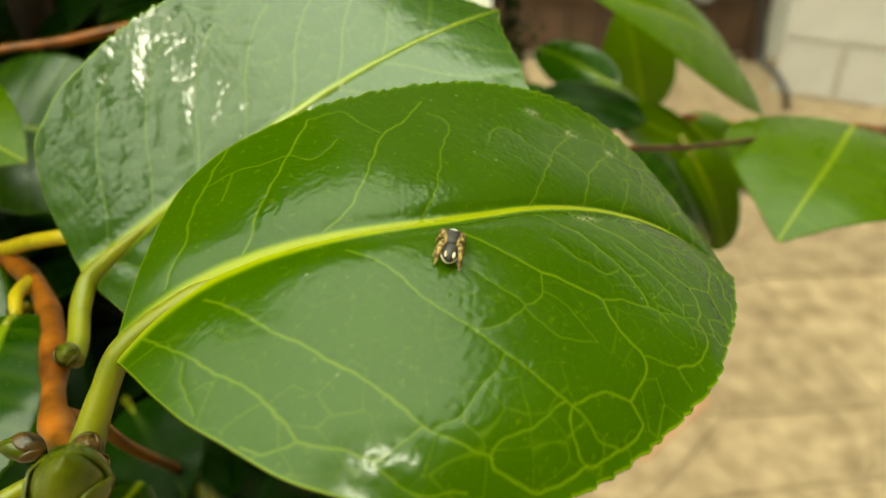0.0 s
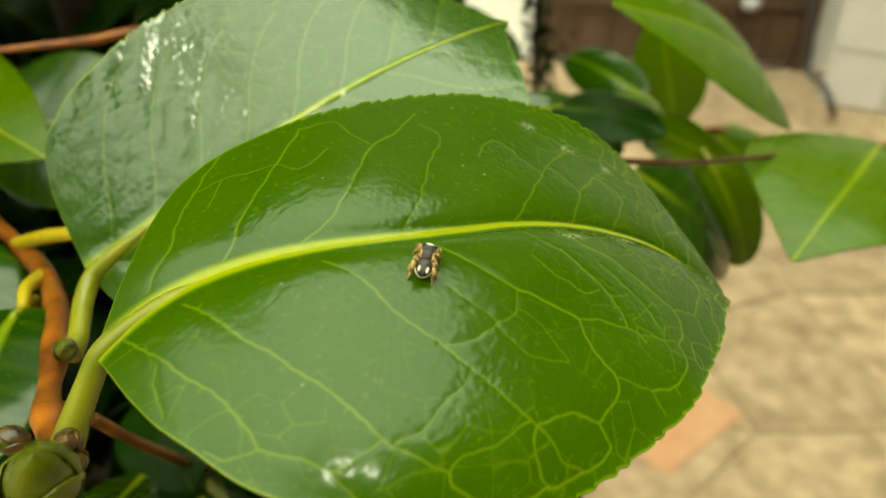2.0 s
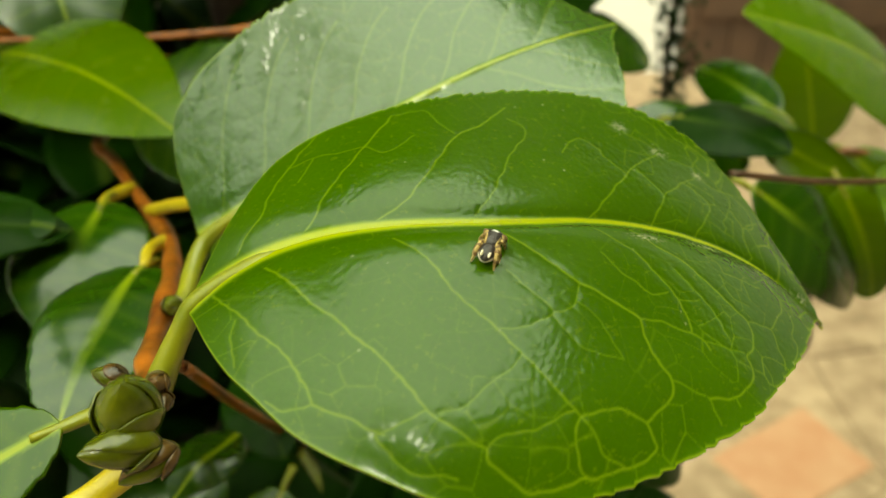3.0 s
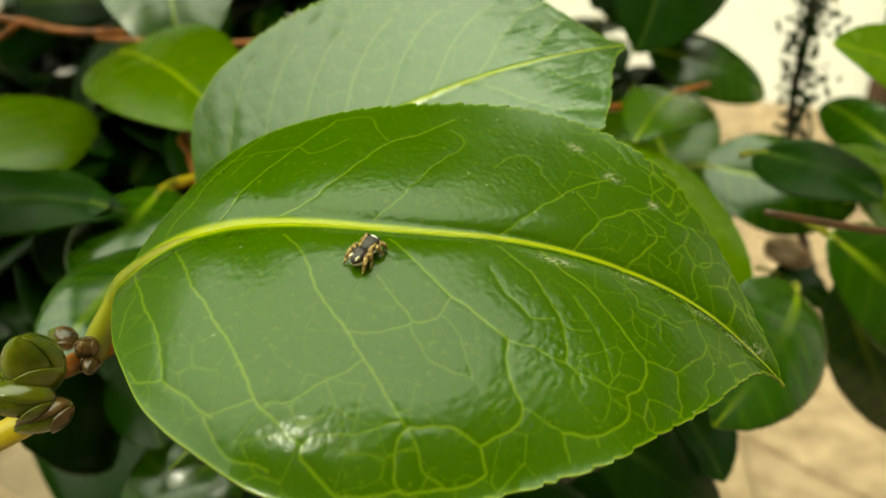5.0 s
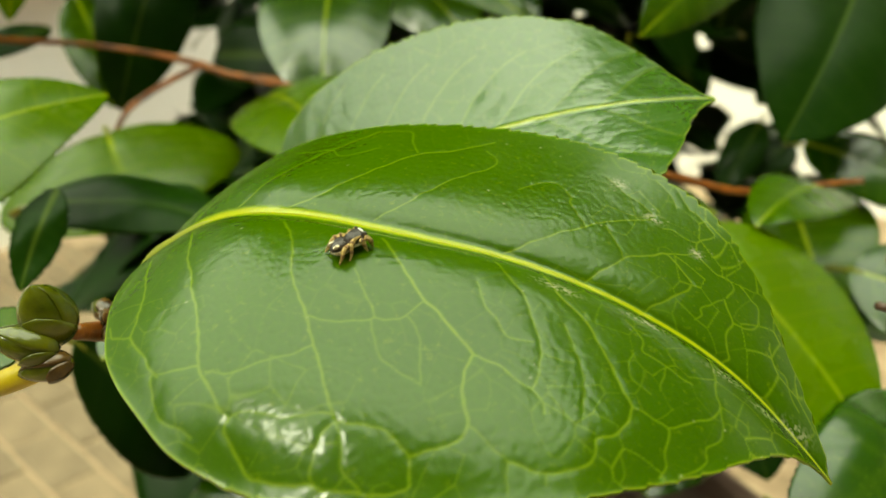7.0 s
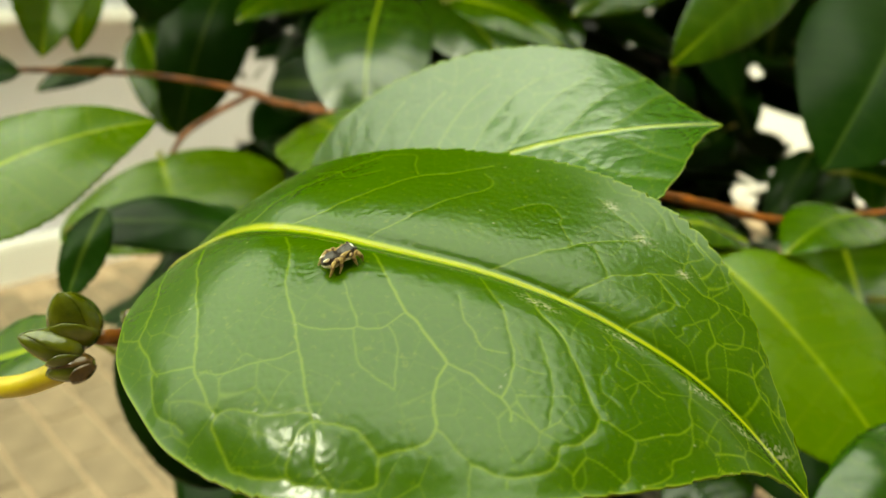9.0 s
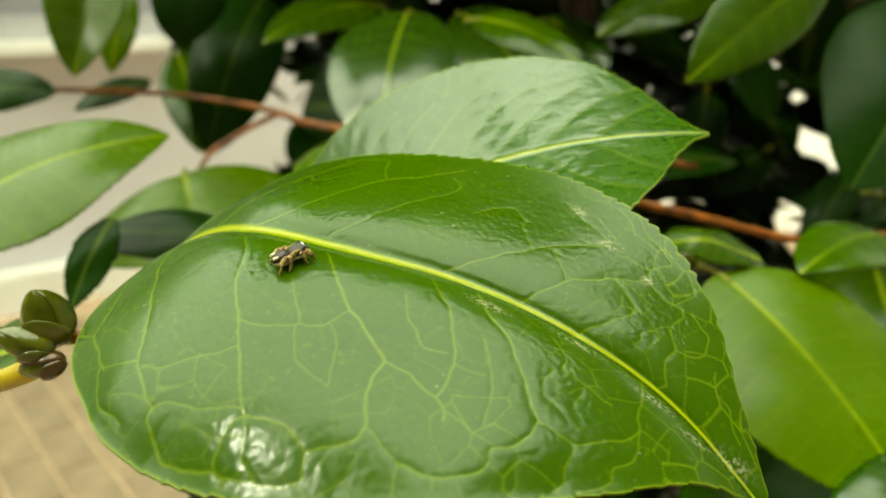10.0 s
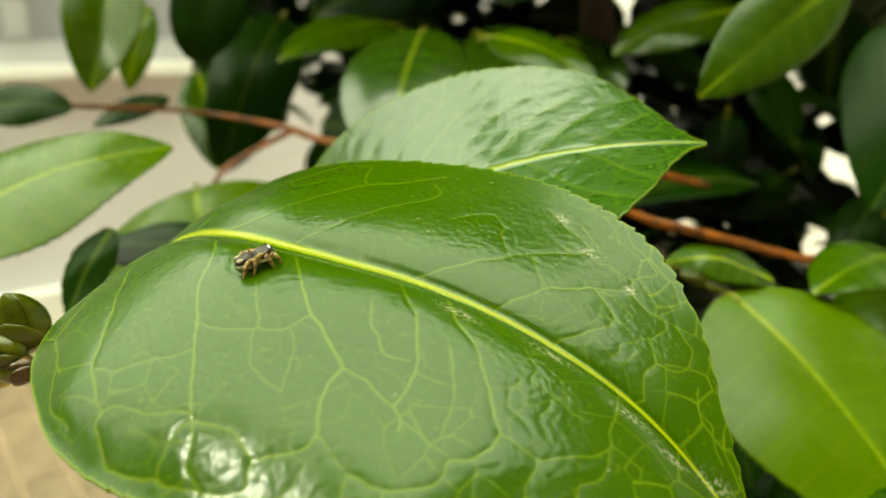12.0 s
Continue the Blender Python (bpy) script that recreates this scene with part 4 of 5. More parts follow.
stem("twig", ((-0.09, 0.30, 0.88), (-0.0600, 0.2142, 0.9329), (-0.0421, 0.2242, 0.9289), (-0.0266, 0.2457, 0.9221), (-0.0144, 0.2641, 0.9165), (-0.0042, 0.2830, 0.9159), (0.0113, 0.3082, 0.9163)), (0.0018, 0.0015, 0.0014, 0.0014, 0.0013, 0.0012, 0.001), BARK_RED, "thin orange-brown twig", 8, 36, 0.12)
stem("twig", ((0.0440, 0.1782, 0.9259), (0.0682, 0.1984, 0.9172), (0.0987, 0.2210, 0.9104), (0.1182, 0.2361, 0.9066)), (0.0008, 0.0009, 0.0009, 0.0008), BARK_BROWN, "thin dark brown twig", 8, 24, 0.1)
stem("twig", ((0.1402, 0.2391, 0.9080), (0.1623, 0.2550, 0.8997), (0.1984, 0.2814, 0.8859), (0.25, 0.33, 0.87)), (0.0011, 0.0013, 0.0014, 0.0016), BARK_RED, "thin orange-brown twig", 8, 20, 0.1)
stem("twig", ((0.0992, 0.3434, 0.8714), (0.1101, 0.3423, 0.8696), (0.1265, 0.3426, 0.8704), (0.20, 0.36, 0.85)), (0.0014, 0.0016, 0.0018, 0.002), BARK_RED, "thin orange-brown twig", 8, 16, 0.1)
stem("twig", ((-0.190, 0.200, 0.938), (-0.150, 0.214, 0.937), (-0.1234, 0.2243, 0.9381), (-0.1124, 0.2301, 0.9382), (-0.0998, 0.2364, 0.9400), (-0.0849, 0.2424, 0.9406), (-0.06, 0.28, 0.93)), (0.0010, 0.0011, 0.0012, 0.0016, 0.0016, 0.0015, 0.0014), BARK_RED, "thin red-brown twig", 8, 20, 0.1)
stem("petiole", ((-0.0734, 0.1308, 0.9270), (-0.0861, 0.1401, 0.9203), (-0.1033, 0.1538, 0.9095)), (0.0015, 0.0016, 0.0019), PETIOLE_YELLOW, "bright yellow petiole", 10, 14)
stem("petiole", ((-0.1141, 0.1486, 0.9121), (-0.1158, 0.1546, 0.9118), (-0.1165, 0.1660, 0.9096)), (0.0012, 0.0015, 0.0018), PETIOLE_YELLOW, "bright yellow petiole", 10, 14)
stem("petiole", ((-0.0790, 0.1164, 0.9182), (-0.0817, 0.1225, 0.9185), (-0.0862, 0.1350, 0.9135)), (0.0011, 0.0014, 0.0017), PETIOLE_YELLOW, "bright yellow petiole", 10, 14)
stem("petiole", ((-0.0700, 0.0340, 0.9200), (-0.0552, 0.0428, 0.9254), (-0.0484, 0.0467, 0.9276), (-0.0428, 0.0505, 0.9293), (-0.0375, 0.0554, 0.9325)), (0.0011, 0.0016, 0.0017, 0.0018, 0.0020), PETIOLE_YELLOW, "bright yellow petiole", 12, 20)
stem("trunk", ((-0.22, 0.52, 0.40), (-0.20, 0.50, 0.55), (-0.23, 0.46, 0.72), (-0.21, 0.40, 0.90), (-0.24, 0.42, 1.15), (-0.20, 0.46, 1.45)), (0.018, 0.016, 0.014, 0.011, 0.008, 0.005), BARK_GREY, "grey-brown woody stem", 12, 30, 0.1)
stem("branch", ((-0.22, 0.47, 0.68), (-0.20, 0.36, 0.80), (-0.18, 0.26, 0.90)), (0.009, 0.006, 0.002), BARK_GREY, "grey-brown branch", 8, 16, 0.1)
stem("branch", ((-0.22, 0.46, 0.70), (-0.10, 0.42, 0.80), (0.05, 0.40, 0.86), (0.20, 0.36, 0.85), (0.34, 0.36, 0.92)), (0.009, 0.007, 0.005, 0.003, 0.002), BARK_GREY, "grey-brown branch", 8, 20, 0.1)
stem("branch", ((-0.22, 0.46, 0.72), (-0.15, 0.38, 0.80), (-0.12, 0.26, 0.72)), (0.006, 0.004, 0.002), BARK_GREY, "grey-brown branch", 8, 16, 0.1)
stem("branch", ((-0.21, 0.42, 0.86), (-0.14, 0.36, 0.88), (-0.09, 0.30, 0.88)), (0.006, 0.004, 0.002), BARK_GREY, "grey-brown branch", 8, 16, 0.1)


def bud(base, tip, radius, scales, mat, tipmat, seed=0):
    """A fat bud: an egg of overlapping scales, each a curved shell with its own edge."""
    m = frame_of(base, tip, (0.2, -0.6, 0.8))
    length = (Vector(tip) - Vector(base)).length
    n, k = 14, 16

    def egg(s):
        return radius * np.sin(math.pi * np.clip(s, 0, 1) ** 0.8) ** 0.7

    verts, faces = [], []
    for i in range(n):
        s = i / (n - 1)
        r = max(float(egg(s)) * 0.94, 0.00005)
        for j in range(k):
            a = 2 * math.pi * j / k
            verts.append(m @ Vector((s * length, r * math.cos(a), r * math.sin(a))))
    for i in range(n - 1):
        for j in range(k):
            faces.append((i * k + j, i * k + (j + 1) % k, (i + 1) * k + (j + 1) % k, (i + 1) * k + j))
    body = under(link_mesh("bud", verts, faces, mat, None, "fat green flower bud with overlapping scales" if radius > 0.0024 else "small brown bud"))
    rng = np.random.default_rng(seed)
    for q in range(scales):
        mid = q * 2.4 + rng.uniform(-0.3, 0.3)
        reach = 0.45 + 0.5 * q / max(scales - 1, 1)
        grow = 1.10 - 0.09 * q / max(scales - 1, 1)
        rows, cols = 12, 10
        top, low = [], []
        for i in range(rows):
            f = i / (rows - 1)
            s = 0.02 + f * reach
            half = 1.25 * math.sqrt(max(1 - f**2.2, 0.0)) + 0.03
            for j in range(cols):
                a = mid + half * (2 * j / (cols - 1) - 1)
                r = float(egg(s)) * grow + 0.00012
                top.append(m @ Vector((s * length, r * math.cos(a), r * math.sin(a))))
                r -= 0.00022
                low.append(m @ Vector((s * length, r * math.cos(a), r * math.sin(a))))
        fs = []
        c = rows * cols
        for i in range(rows - 1):
            for j in range(cols - 1):
                p = i * cols + j
                fs += [(p, p + 1, p + cols + 1, p + cols), (p + c + cols, p + c + cols + 1, p + c + 1, p + c)]
        rim = [j for j in range(cols)] + [i * cols + cols - 1 for i in range(1, rows)] + [(rows - 1) * cols + j for j in range(cols - 2, -1, -1)] + [i * cols for i in range(rows - 2, 0, -1)]
        for p, p2 in zip(rim, rim[1:] + rim[:1]):
            fs.append((p2, p, p + c, p2 + c))
        under(link_mesh("bud_scale", top + low, fs, tipmat if q < 2 else mat), body)
    return body


bud((-0.0400, 0.0590, 0.9345), (-0.0369, 0.0556, 0.9452), 0.0040, 3, BUD, BUD, 1)
bud((-0.0345, 0.0570, 0.9352), (-0.0403, 0.0498, 0.9387), 0.0027, 2, BUD, BUD, 2)
bud((-0.0330, 0.0580, 0.9342), (-0.0380, 0.0520, 0.9322), 0.0022, 2, BUD, BUD_BROWN, 3)
bud((-0.0432, 0.0690, 0.9325), (-0.0412, 0.0668, 0.9356), 0.0016, 4, BUD_BROWN, BUD_BROWN, 4)
bud((-0.0425, 0.0685, 0.9315), (-0.0400, 0.0655, 0.9318), 0.0014, 3, BUD_BROWN, BUD_BROWN, 5)
bud((-0.0500, 0.0715, 0.9300), (-0.0560, 0.0712, 0.9308), 0.0017, 4, BUD, BUD_BROWN, 6)
bud((-0.0610, 0.0995, 0.9225), (-0.0592, 0.0960, 0.9255), 0.0018, 4, BUD, BUD_BROWN, 7)
for k in range(4):
    bud((-0.0815 + 0.0012 * k, 0.178, 0.8040 - 0.0008 * k), (-0.0760 + 0.0022 * k, 0.170 - 0.001 * k, 0.8045 - 0.003 * k), 0.0014, 3, PETIOLE, BUD, 20 + k)

bud((-0.0191, 0.2272, 0.9136), (-0.0245, 0.2203, 0.9170), 0.0020, 3, BUD, BUD, 31)
bud((-0.0249, 0.2299, 0.9135), (-0.0313, 0.2218, 0.9159), 0.0018, 3, BUD, BUD, 32)

# ---- the rest of the shrub: foliage behind and unseen leaves added above, open where the yard shows through ----
GAPS = []


def gap(eye, way, wide):
    """A hole in the foliage, seen from a place along a way, so many degrees wide."""
    GAPS.append((eye, way, wide))


gap((0.050, 0.014, 0.997), (-0.095, 0.979, -0.179), 1.5)
gap((0.050, 0.014, 0.997), (-0.061, 0.960, -0.274), 1.8)
gap((0.050, 0.014, 0.997), (-0.296, 0.937, -0.184), 1.3)
gap((0.050, 0.014, 0.997), (-0.222, 0.943, -0.247), 1.2)
gap((0.050, 0.014, 0.997), (-0.857, 0.471, -0.206), 3.0)
gap((0.050, 0.014, 0.997), (-0.836, 0.530, -0.145), 1.8)
gap((0.066, 0.023, 0.989), (-0.329, 0.928, -0.176), 1.2)
gap((0.066, 0.023, 0.989), (-0.365, 0.921, -0.136), 0.6)
gap((0.066, 0.023, 0.989), (-0.362, 0.894, -0.266), 0.9)
gap((0.066, 0.023, 0.989), (-0.255, 0.938, -0.235), 0.8)
gap((0.066, 0.023, 0.989), (-0.181, 0.967, -0.179), 1.6)
gap((0.066, 0.023, 0.989), (-0.926, 0.367, -0.083), 2.6)
gap((0.066, 0.023, 0.989), (-0.850, 0.516, -0.106), 1.1)
gap((0.066, 0.023, 0.989), (-0.877, 0.448, -0.173), 1.5)
gap((0.066, 0.023, 0.989), (-0.908, 0.282, -0.310), 1.8)
gap((0.066, 0.023, 0.989), (-0.861, 0.366, -0.353), 1.2)
gap((0.088, 0.042, 0.983), (-0.391, 0.904, -0.172), 0.95)
gap((0.088, 0.042, 0.983), (-0.408, 0.904, -0.127), 0.65)
gap((0.088, 0.042, 0.983), (-0.462, 0.882, -0.094), 0.8)
gap((0.088, 0.042, 0.983), (-0.561, 0.827, -0.026), 0.6)
gap((0.088, 0.042, 0.983), (-0.416, 0.874, -0.252), 0.9)
gap((0.088, 0.042, 0.983), (-0.887, 0.441, -0.136), 1.4)
gap((0.088, 0.042, 0.983), (-0.879, 0.469, -0.083), 0.9)
gap((0.088, 0.042, 0.983), (-0.702, 0.711, 0.032), 1.2)
gap((0.088, 0.042, 0.983), (-0.936, 0.299, -0.185), 3.0)
gap((0.088, 0.042, 0.983), (-0.955, 0.139, -0.262), 3.2)
gap((0.088, 0.042, 0.983), (-0.957, 0.291, -0.002), 4.2)
gap((0.088, 0.042, 0.983), (-0.984, 0.176, -0.032), 4.0)
gap((0.088, 0.042, 0.983), (-0.940, 0.334, -0.062), 2.4)
gap((0.088, 0.042, 0.983), (-0.970, 0.217, -0.112), 2.2)
gap((0.080, 0.028, 0.988), (-0.448, 0.888, -0.098), 0.45)
gap((0.080, 0.028, 0.988), (-0.422, 0.905, -0.060), 0.5)
gap((0.080, 0.028, 0.988), (-0.349, 0.909, -0.227), 0.6)
gap((0.080, 0.028, 0.988), (-0.295, 0.932, -0.212), 0.6)
gap((0.080, 0.028, 0.988), (-0.288, 0.924, -0.252), 0.5)
gap((0.080, 0.028, 0.988), (-0.538, 0.842, -0.040), 0.5)


def open_there(p, spare):
    for eye, way, wide in GAPS:
        if (Vector(p) - Vector(eye)).angle(Vector(way)) < radians(wide) + spare:
            return True
    return False


def near_named(p):
    """Whether a place lies in the way of one of the leaves that were set by hand."""
    for b, t in LEAVES:
        b, t = np.array(b), np.array(t)
        f = min(max(((p - b) @ (t - b)) / ((t - b) @ (t - b)), 0), 1)
        if np.linalg.norm(b + f * (t - b) - p) < 0.05:
            return True
    return False


def foliage():
    """Leaves at random through the body of the shrub: the near ones single, the rest as one mass."""
    rng = np.random.default_rng(11)
    eye = np.array((0.05, 0.02, 0.99))
    kinds, count, verts, faces, base = [], 0, [], [], 0
    # bearing, distance and elevation of each part of the shrub, how many leaves
    zones = (((-66, -11, 0.38, 0.60, -26, 14), 200), ((-66, -11, 0.58, 0.80, -28, 18), 500), ((-63, -11, 0.80, 1.00, -24, 16), 800),
             ((-42, -10, 0.24, 0.42, -70, -46), 60), ((-62, -40, 0.22, 0.45, -38, -14), 70), ((-67, -58, 0.26, 0.45, -30, -17), 30), ((-50, -25, 0.36, 0.62, -48, -24), 130),
             # unseen leaves higher up, added to block sky light and its reflection
             ((-75, -14, 0.45, 0.95, 14, 46), 1000))
    for (az0, az1, d0, d1, el0, el1), number in zones:
        for _ in range(number):
            az, el, dist = radians(rng.uniform(az0, az1)), radians(rng.uniform(el0, el1)), rng.uniform(d0, d1)
            p = eye + dist * np.array((math.sin(az) * math.cos(el), math.cos(az) * math.cos(el), math.sin(el)))
            heading = rng.uniform(0, 2 * math.pi)
            ax = np.array((math.cos(heading), math.sin(heading), rng.uniform(-0.9, 0.1)))
            ax /= np.linalg.norm(ax)
            length = rng.uniform(0.070, 0.105)
            face = np.array((0, 0, 1.0)) + 0.5 * rng.normal(size=3)
            if open_there(p, 0.008 / dist) or dist < 0.5 and near_named(p):
                continue
            b, t = tuple(p - ax * length / 2), tuple(p + ax * length / 2)
            if len(kinds) < 6:
                kinds.append(leaf(b, t, tuple(face), length * 0.27, 0.07, 0.15, 0.1, LEAF_SHADED, 300 + count, 0))
                count += 1
            elif count < 220:
                ob = kinds[count % 6].copy()
                scene.collection.objects.link(ob)
                ob.matrix_basis = frame_of(b, t, tuple(face))
                count += 1
            else:
                src = kinds[int(rng.integers(6))].data
                co = np.empty(len(src.vertices) * 3)
                src.vertices.foreach_get("co", co)
                m = np.array(frame_of(b, t, tuple(face)))
                verts.append(co.reshape(-1, 3) @ m[:3, :3].T + m[:3, 3])
                loops = np.empty(len(src.loops), int)
                src.loops.foreach_get("vertex_index", loops)
                faces.append(loops.reshape(-1, 4) + base)
                base += len(src.vertices)
    me = bpy.data.meshes.new("foliage")
    me.from_pydata(np.concatenate(verts).tolist(), [], np.concatenate(faces).tolist())
    # shade inside the mass is partly in this leaf colour
    me.materials.append(LEAF_SHADED)
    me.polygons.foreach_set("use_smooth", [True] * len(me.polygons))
    tagged(under(new("foliage", me)), "dense inner foliage, its green darkened for shade", kind="stuff")


foliage()


def leaf_spray():
    """A dark upright shoot with many small leaves, through which the light wall shows in specks."""
    rng = np.random.default_rng(77)
    shoot = stem("twig", ((0.10, 0.46, 0.70), (0.045, 0.435, 0.84), (0.038, 0.43, 0.95), (0.030, 0.43, 1.08)), (0.003, 0.0025, 0.002, 0.001), BARK_GREY, "dark upright shoot with small leaves", 8, 24, 0.1)
    verts, faces = [], []
    for _ in range(800):
        f = rng.uniform(0.86, 1.08)
        at = np.array((0.038 - 0.06 * (f - 0.95), 0.43, f)) + rng.normal(size=3) * (0.0055, 0.007, 0.003)
        a, b = rng.normal(size=3), rng.normal(size=3)
        a = a / np.linalg.norm(a) * rng.uniform(0.002, 0.0048)
        b = np.cross(a, b)
        b = b / np.linalg.norm(b) * 0.0016
        up = np.cross(a, b)
        up = up / np.linalg.norm(up) * 0.0004
        k = len(verts)
        verts += [at - a, at + b + up, at + a, at - b + up, at - up]
        faces += [(k, k + 1, k + 4), (k + 1, k + 2, k + 4), (k + 2, k + 3, k + 4), (k + 3, k, k + 4), (k, k + 3, k + 2, k + 1)]
    ob = under(link_mesh("small_leaves", verts, faces, LEAF_SHADED), shoot)
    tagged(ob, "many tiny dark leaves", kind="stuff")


leaf_spray()


# ---- pot ----
def ring_mesh(name, profile, mat, at, parent, sides=40, label=""):
    verts, faces = [], []
    for r, z in profile:
        for k in range(sides):
            a = 2 * math.pi * k / sides
            verts.append((at[0] + r * math.cos(a), at[1] + r * math.sin(a), at[2] + z))
    for i in range(len(profile) - 1):
        for k in range(sides):
            faces.append((i * sides + k, i * sides + (k + 1) % sides, (i + 1) * sides + (k + 1) % sides, (i + 1) * sides + k))
    faces.append(tuple(range(sides))[::-1])
    faces.append(tuple((len(profile) - 1) * sides + k for k in range(sides)))
    return link_mesh(name, verts, faces, mat, parent, label)


pot = tagged(new("plant_pot"), "large brown terracotta plant pot standing on the paving", "plant pot")
pot.matrix_basis = pose(-0.22, 0.52, 0)
ring_mesh("pot_body", ((0.17, 0.0), (0.24, 0.34), (0.24, 0.36), (0.262, 0.36), (0.268, 0.372), (0.268, 0.43), (0.258, 0.44), (0.235, 0.438), (0.230, 0.40)), TERRACOTTA, (0, 0, 0), pot)
ring_mesh("soil", ((0.229, 0.395), (0.229, 0.412), (0.15, 0.420), (0.05, 0.424)), SOIL, (0, 0, 0), pot, label="dark potting soil")


# ---- the jumping spider ----
def spider():
    black = bark_material("spider_dark", (0.012, 0.010, 0.010), (0.035, 0.024, 0.018), 1600.0, 0.42)
    cream = bark_material("spider_cream", (0.55, 0.46, 0.28), (0.72, 0.66, 0.50), 1200.0, 0.7)
    tan = bark_material("spider_leg", (0.24, 0.15, 0.03), (0.50, 0.37, 0.14), 1600.0, 0.6)
    grey = bark_material("spider_grey", (0.07, 0.06, 0.055), (0.16, 0.14, 0.13), 1500.0, 0.4)
    pale = bark_material("spider_white", (0.42, 0.40, 0.35), (0.62, 0.60, 0.54), 1500.0, 0.7)
    ring = bark_material("spider_leg_band", (0.09, 0.05, 0.015), (0.20, 0.11, 0.03), 900.0, 0.5)
    u, v = 36.4, -2.9
    z = float(main_height(np.array(u), np.array(v))) + 0.10
    m4 = Matrix(((0.88516, -0.34659, 0.31043, -0.0375), (0.42513, 0.8736, -0.23685, 0.071), (-0.1891, 0.34162, 0.92062, 0.945), (0, 0, 0, 1)))
    at = m4 @ Vector((u / 1000, v / 1000, z / 1000))
    n = (m4.to_3x3() @ Vector((-0.12, 0.02, 1))).normalized()
    ahead = m4.to_3x3() @ Vector((0.48, 0.88, 0.0))
    body = tagged(new("jumping_spider"), "tiny black and cream jumping spider with tan legs on a leaf", "spider")
    body.matrix_basis = frame_of(tuple(at), tuple(at + ahead), tuple(n)) @ Matrix.Scale(1.24, 4)

    def lump(name, cx, cz, rx, ry, rz, mat, taper=0.0, box=2.0, label="", parent=None, cy=0.0):
        verts, faces = [], []
        a, b = 18, 14
        for i in range(b + 1):
            t = math.pi * i / b
            for j in range(a):
                p = 2 * math.pi * j / a
                x, y, zz = -math.cos(t), math.sin(t) * math.cos(p), math.sin(t) * math.sin(p)
                f = 1 + taper * x
                sx, sy, sz = (math.copysign(abs(q) ** (2 / box), q) for q in (x, y, zz))
                verts.append(((cx + rx * sx) / 1000, (cy + ry * sy * f) / 1000, (cz + rz * sz * f) / 1000))
        for i in range(b):
            for j in range(a):
                faces.append((i * a + j, i * a + (j + 1) % a, (i + 1) * a + (j + 1) % a, (i + 1) * a + j))
        return link_mesh(name, verts, faces, mat, parent or body, label)

    abdomen = lump("abdomen", -0.95, 1.05, 1.10, 0.85, 0.80, black, 0.28, 2.1, "glossy black abdomen")
    lump("flank_band", -0.98, 0.84, 1.04, 0.92, 0.58, cream, 0.25, 2.1, "cream flank", abdomen)
    for y in (-1, 1):
        lump("chevron", -1.55, 1.52, 0.42, 0.15, 0.20, cream, 0.0, 2.0, "pale chevron mark", abdomen, y * 0.40)
    lump("saddle_mark", -0.45, 1.60, 0.28, 0.30, 0.15, grey, 0.0, 2.0, "grey saddle mark", abdomen)
    head = lump("cephalothorax", 0.95, 1.15, 1.05, 0.82, 0.72, black, 0.12, 2.8, "dark carapace")
    lump("carapace_band", 1.70, 1.56, 0.18, 0.46, 0.30, pale, 0.0, 2.6, "white band over the eyes", head)
    for y in (-1, 1):
        lump("side_stripe", 0.85, 1.42, 0.95, 0.16, 0.30, tan, 0.0, 2.4, "tan stripe", head, y * 0.60)
    lump("flank_band", 0.85, 0.84, 0.98, 0.88, 0.30, cream, 0.1, 2.6, "cream flank", head)
    for y in (-0.33, 0.33):
        lump("eye", 1.95, 1.35, 0.22, 0.24, 0.24, black, parent=head, cy=y)
        lump("eye", 1.60, 1.75, 0.13, 0.13, 0.13, black, parent=head, cy=y * 1.9)
        lump("pedipalp", 2.05, 0.75, 0.32, 0.16, 0.30, tan, parent=head, cy=y)
    rng = np.random.default_rng(3)
    for side in (-1, 1):
        for root, knee, foot, lift, r in ((1.45, 2.00, 2.35, 1.15, 0.27), (1.00, 1.15, 1.35, 1.30, 0.23), (0.45, -0.25, -0.75, 1.40, 0.24), (0.15, -1.10, -1.90, 1.35, 0.26)):
            wide = 1.12 if r > 0.25 else 1.32
            a, b = rng.uniform(-0.12, 0.12, 2)
            pts = [(root, side * 0.50, 0.70), ((root + knee) / 2, side * (0.86 + a), lift), (knee + b, side * 1.05, lift * 0.92), ((knee + foot) / 2, side * wide, 0.55), (foot + a, side * (wide + 0.10), 0.02)]
            verts, faces = tube([tuple(q / 1000 for q in p) for p in pts], [q / 1000 for q in (r * 0.9, r * 1.1, r, r * 0.7, r * 0.3)], 8, 20, 0.10, int(10 * root) + side)
            leg = link_mesh("leg", verts, faces, tan, body)
            for f, w in ((0.30, 1.18), (0.62, 0.92)):
                line = curve_points([tuple(q / 1000 for q in p) for p in pts], 21)
                k = int(f * 20)
                verts, faces = tube([tuple(line[k]), tuple(line[k + 1]), tuple(line[k + 2])], [w * r / 1000] * 3, 8, 4)
                link_mesh("leg_band", verts, faces, ring, leg, "dark ring on the leg")


spider()


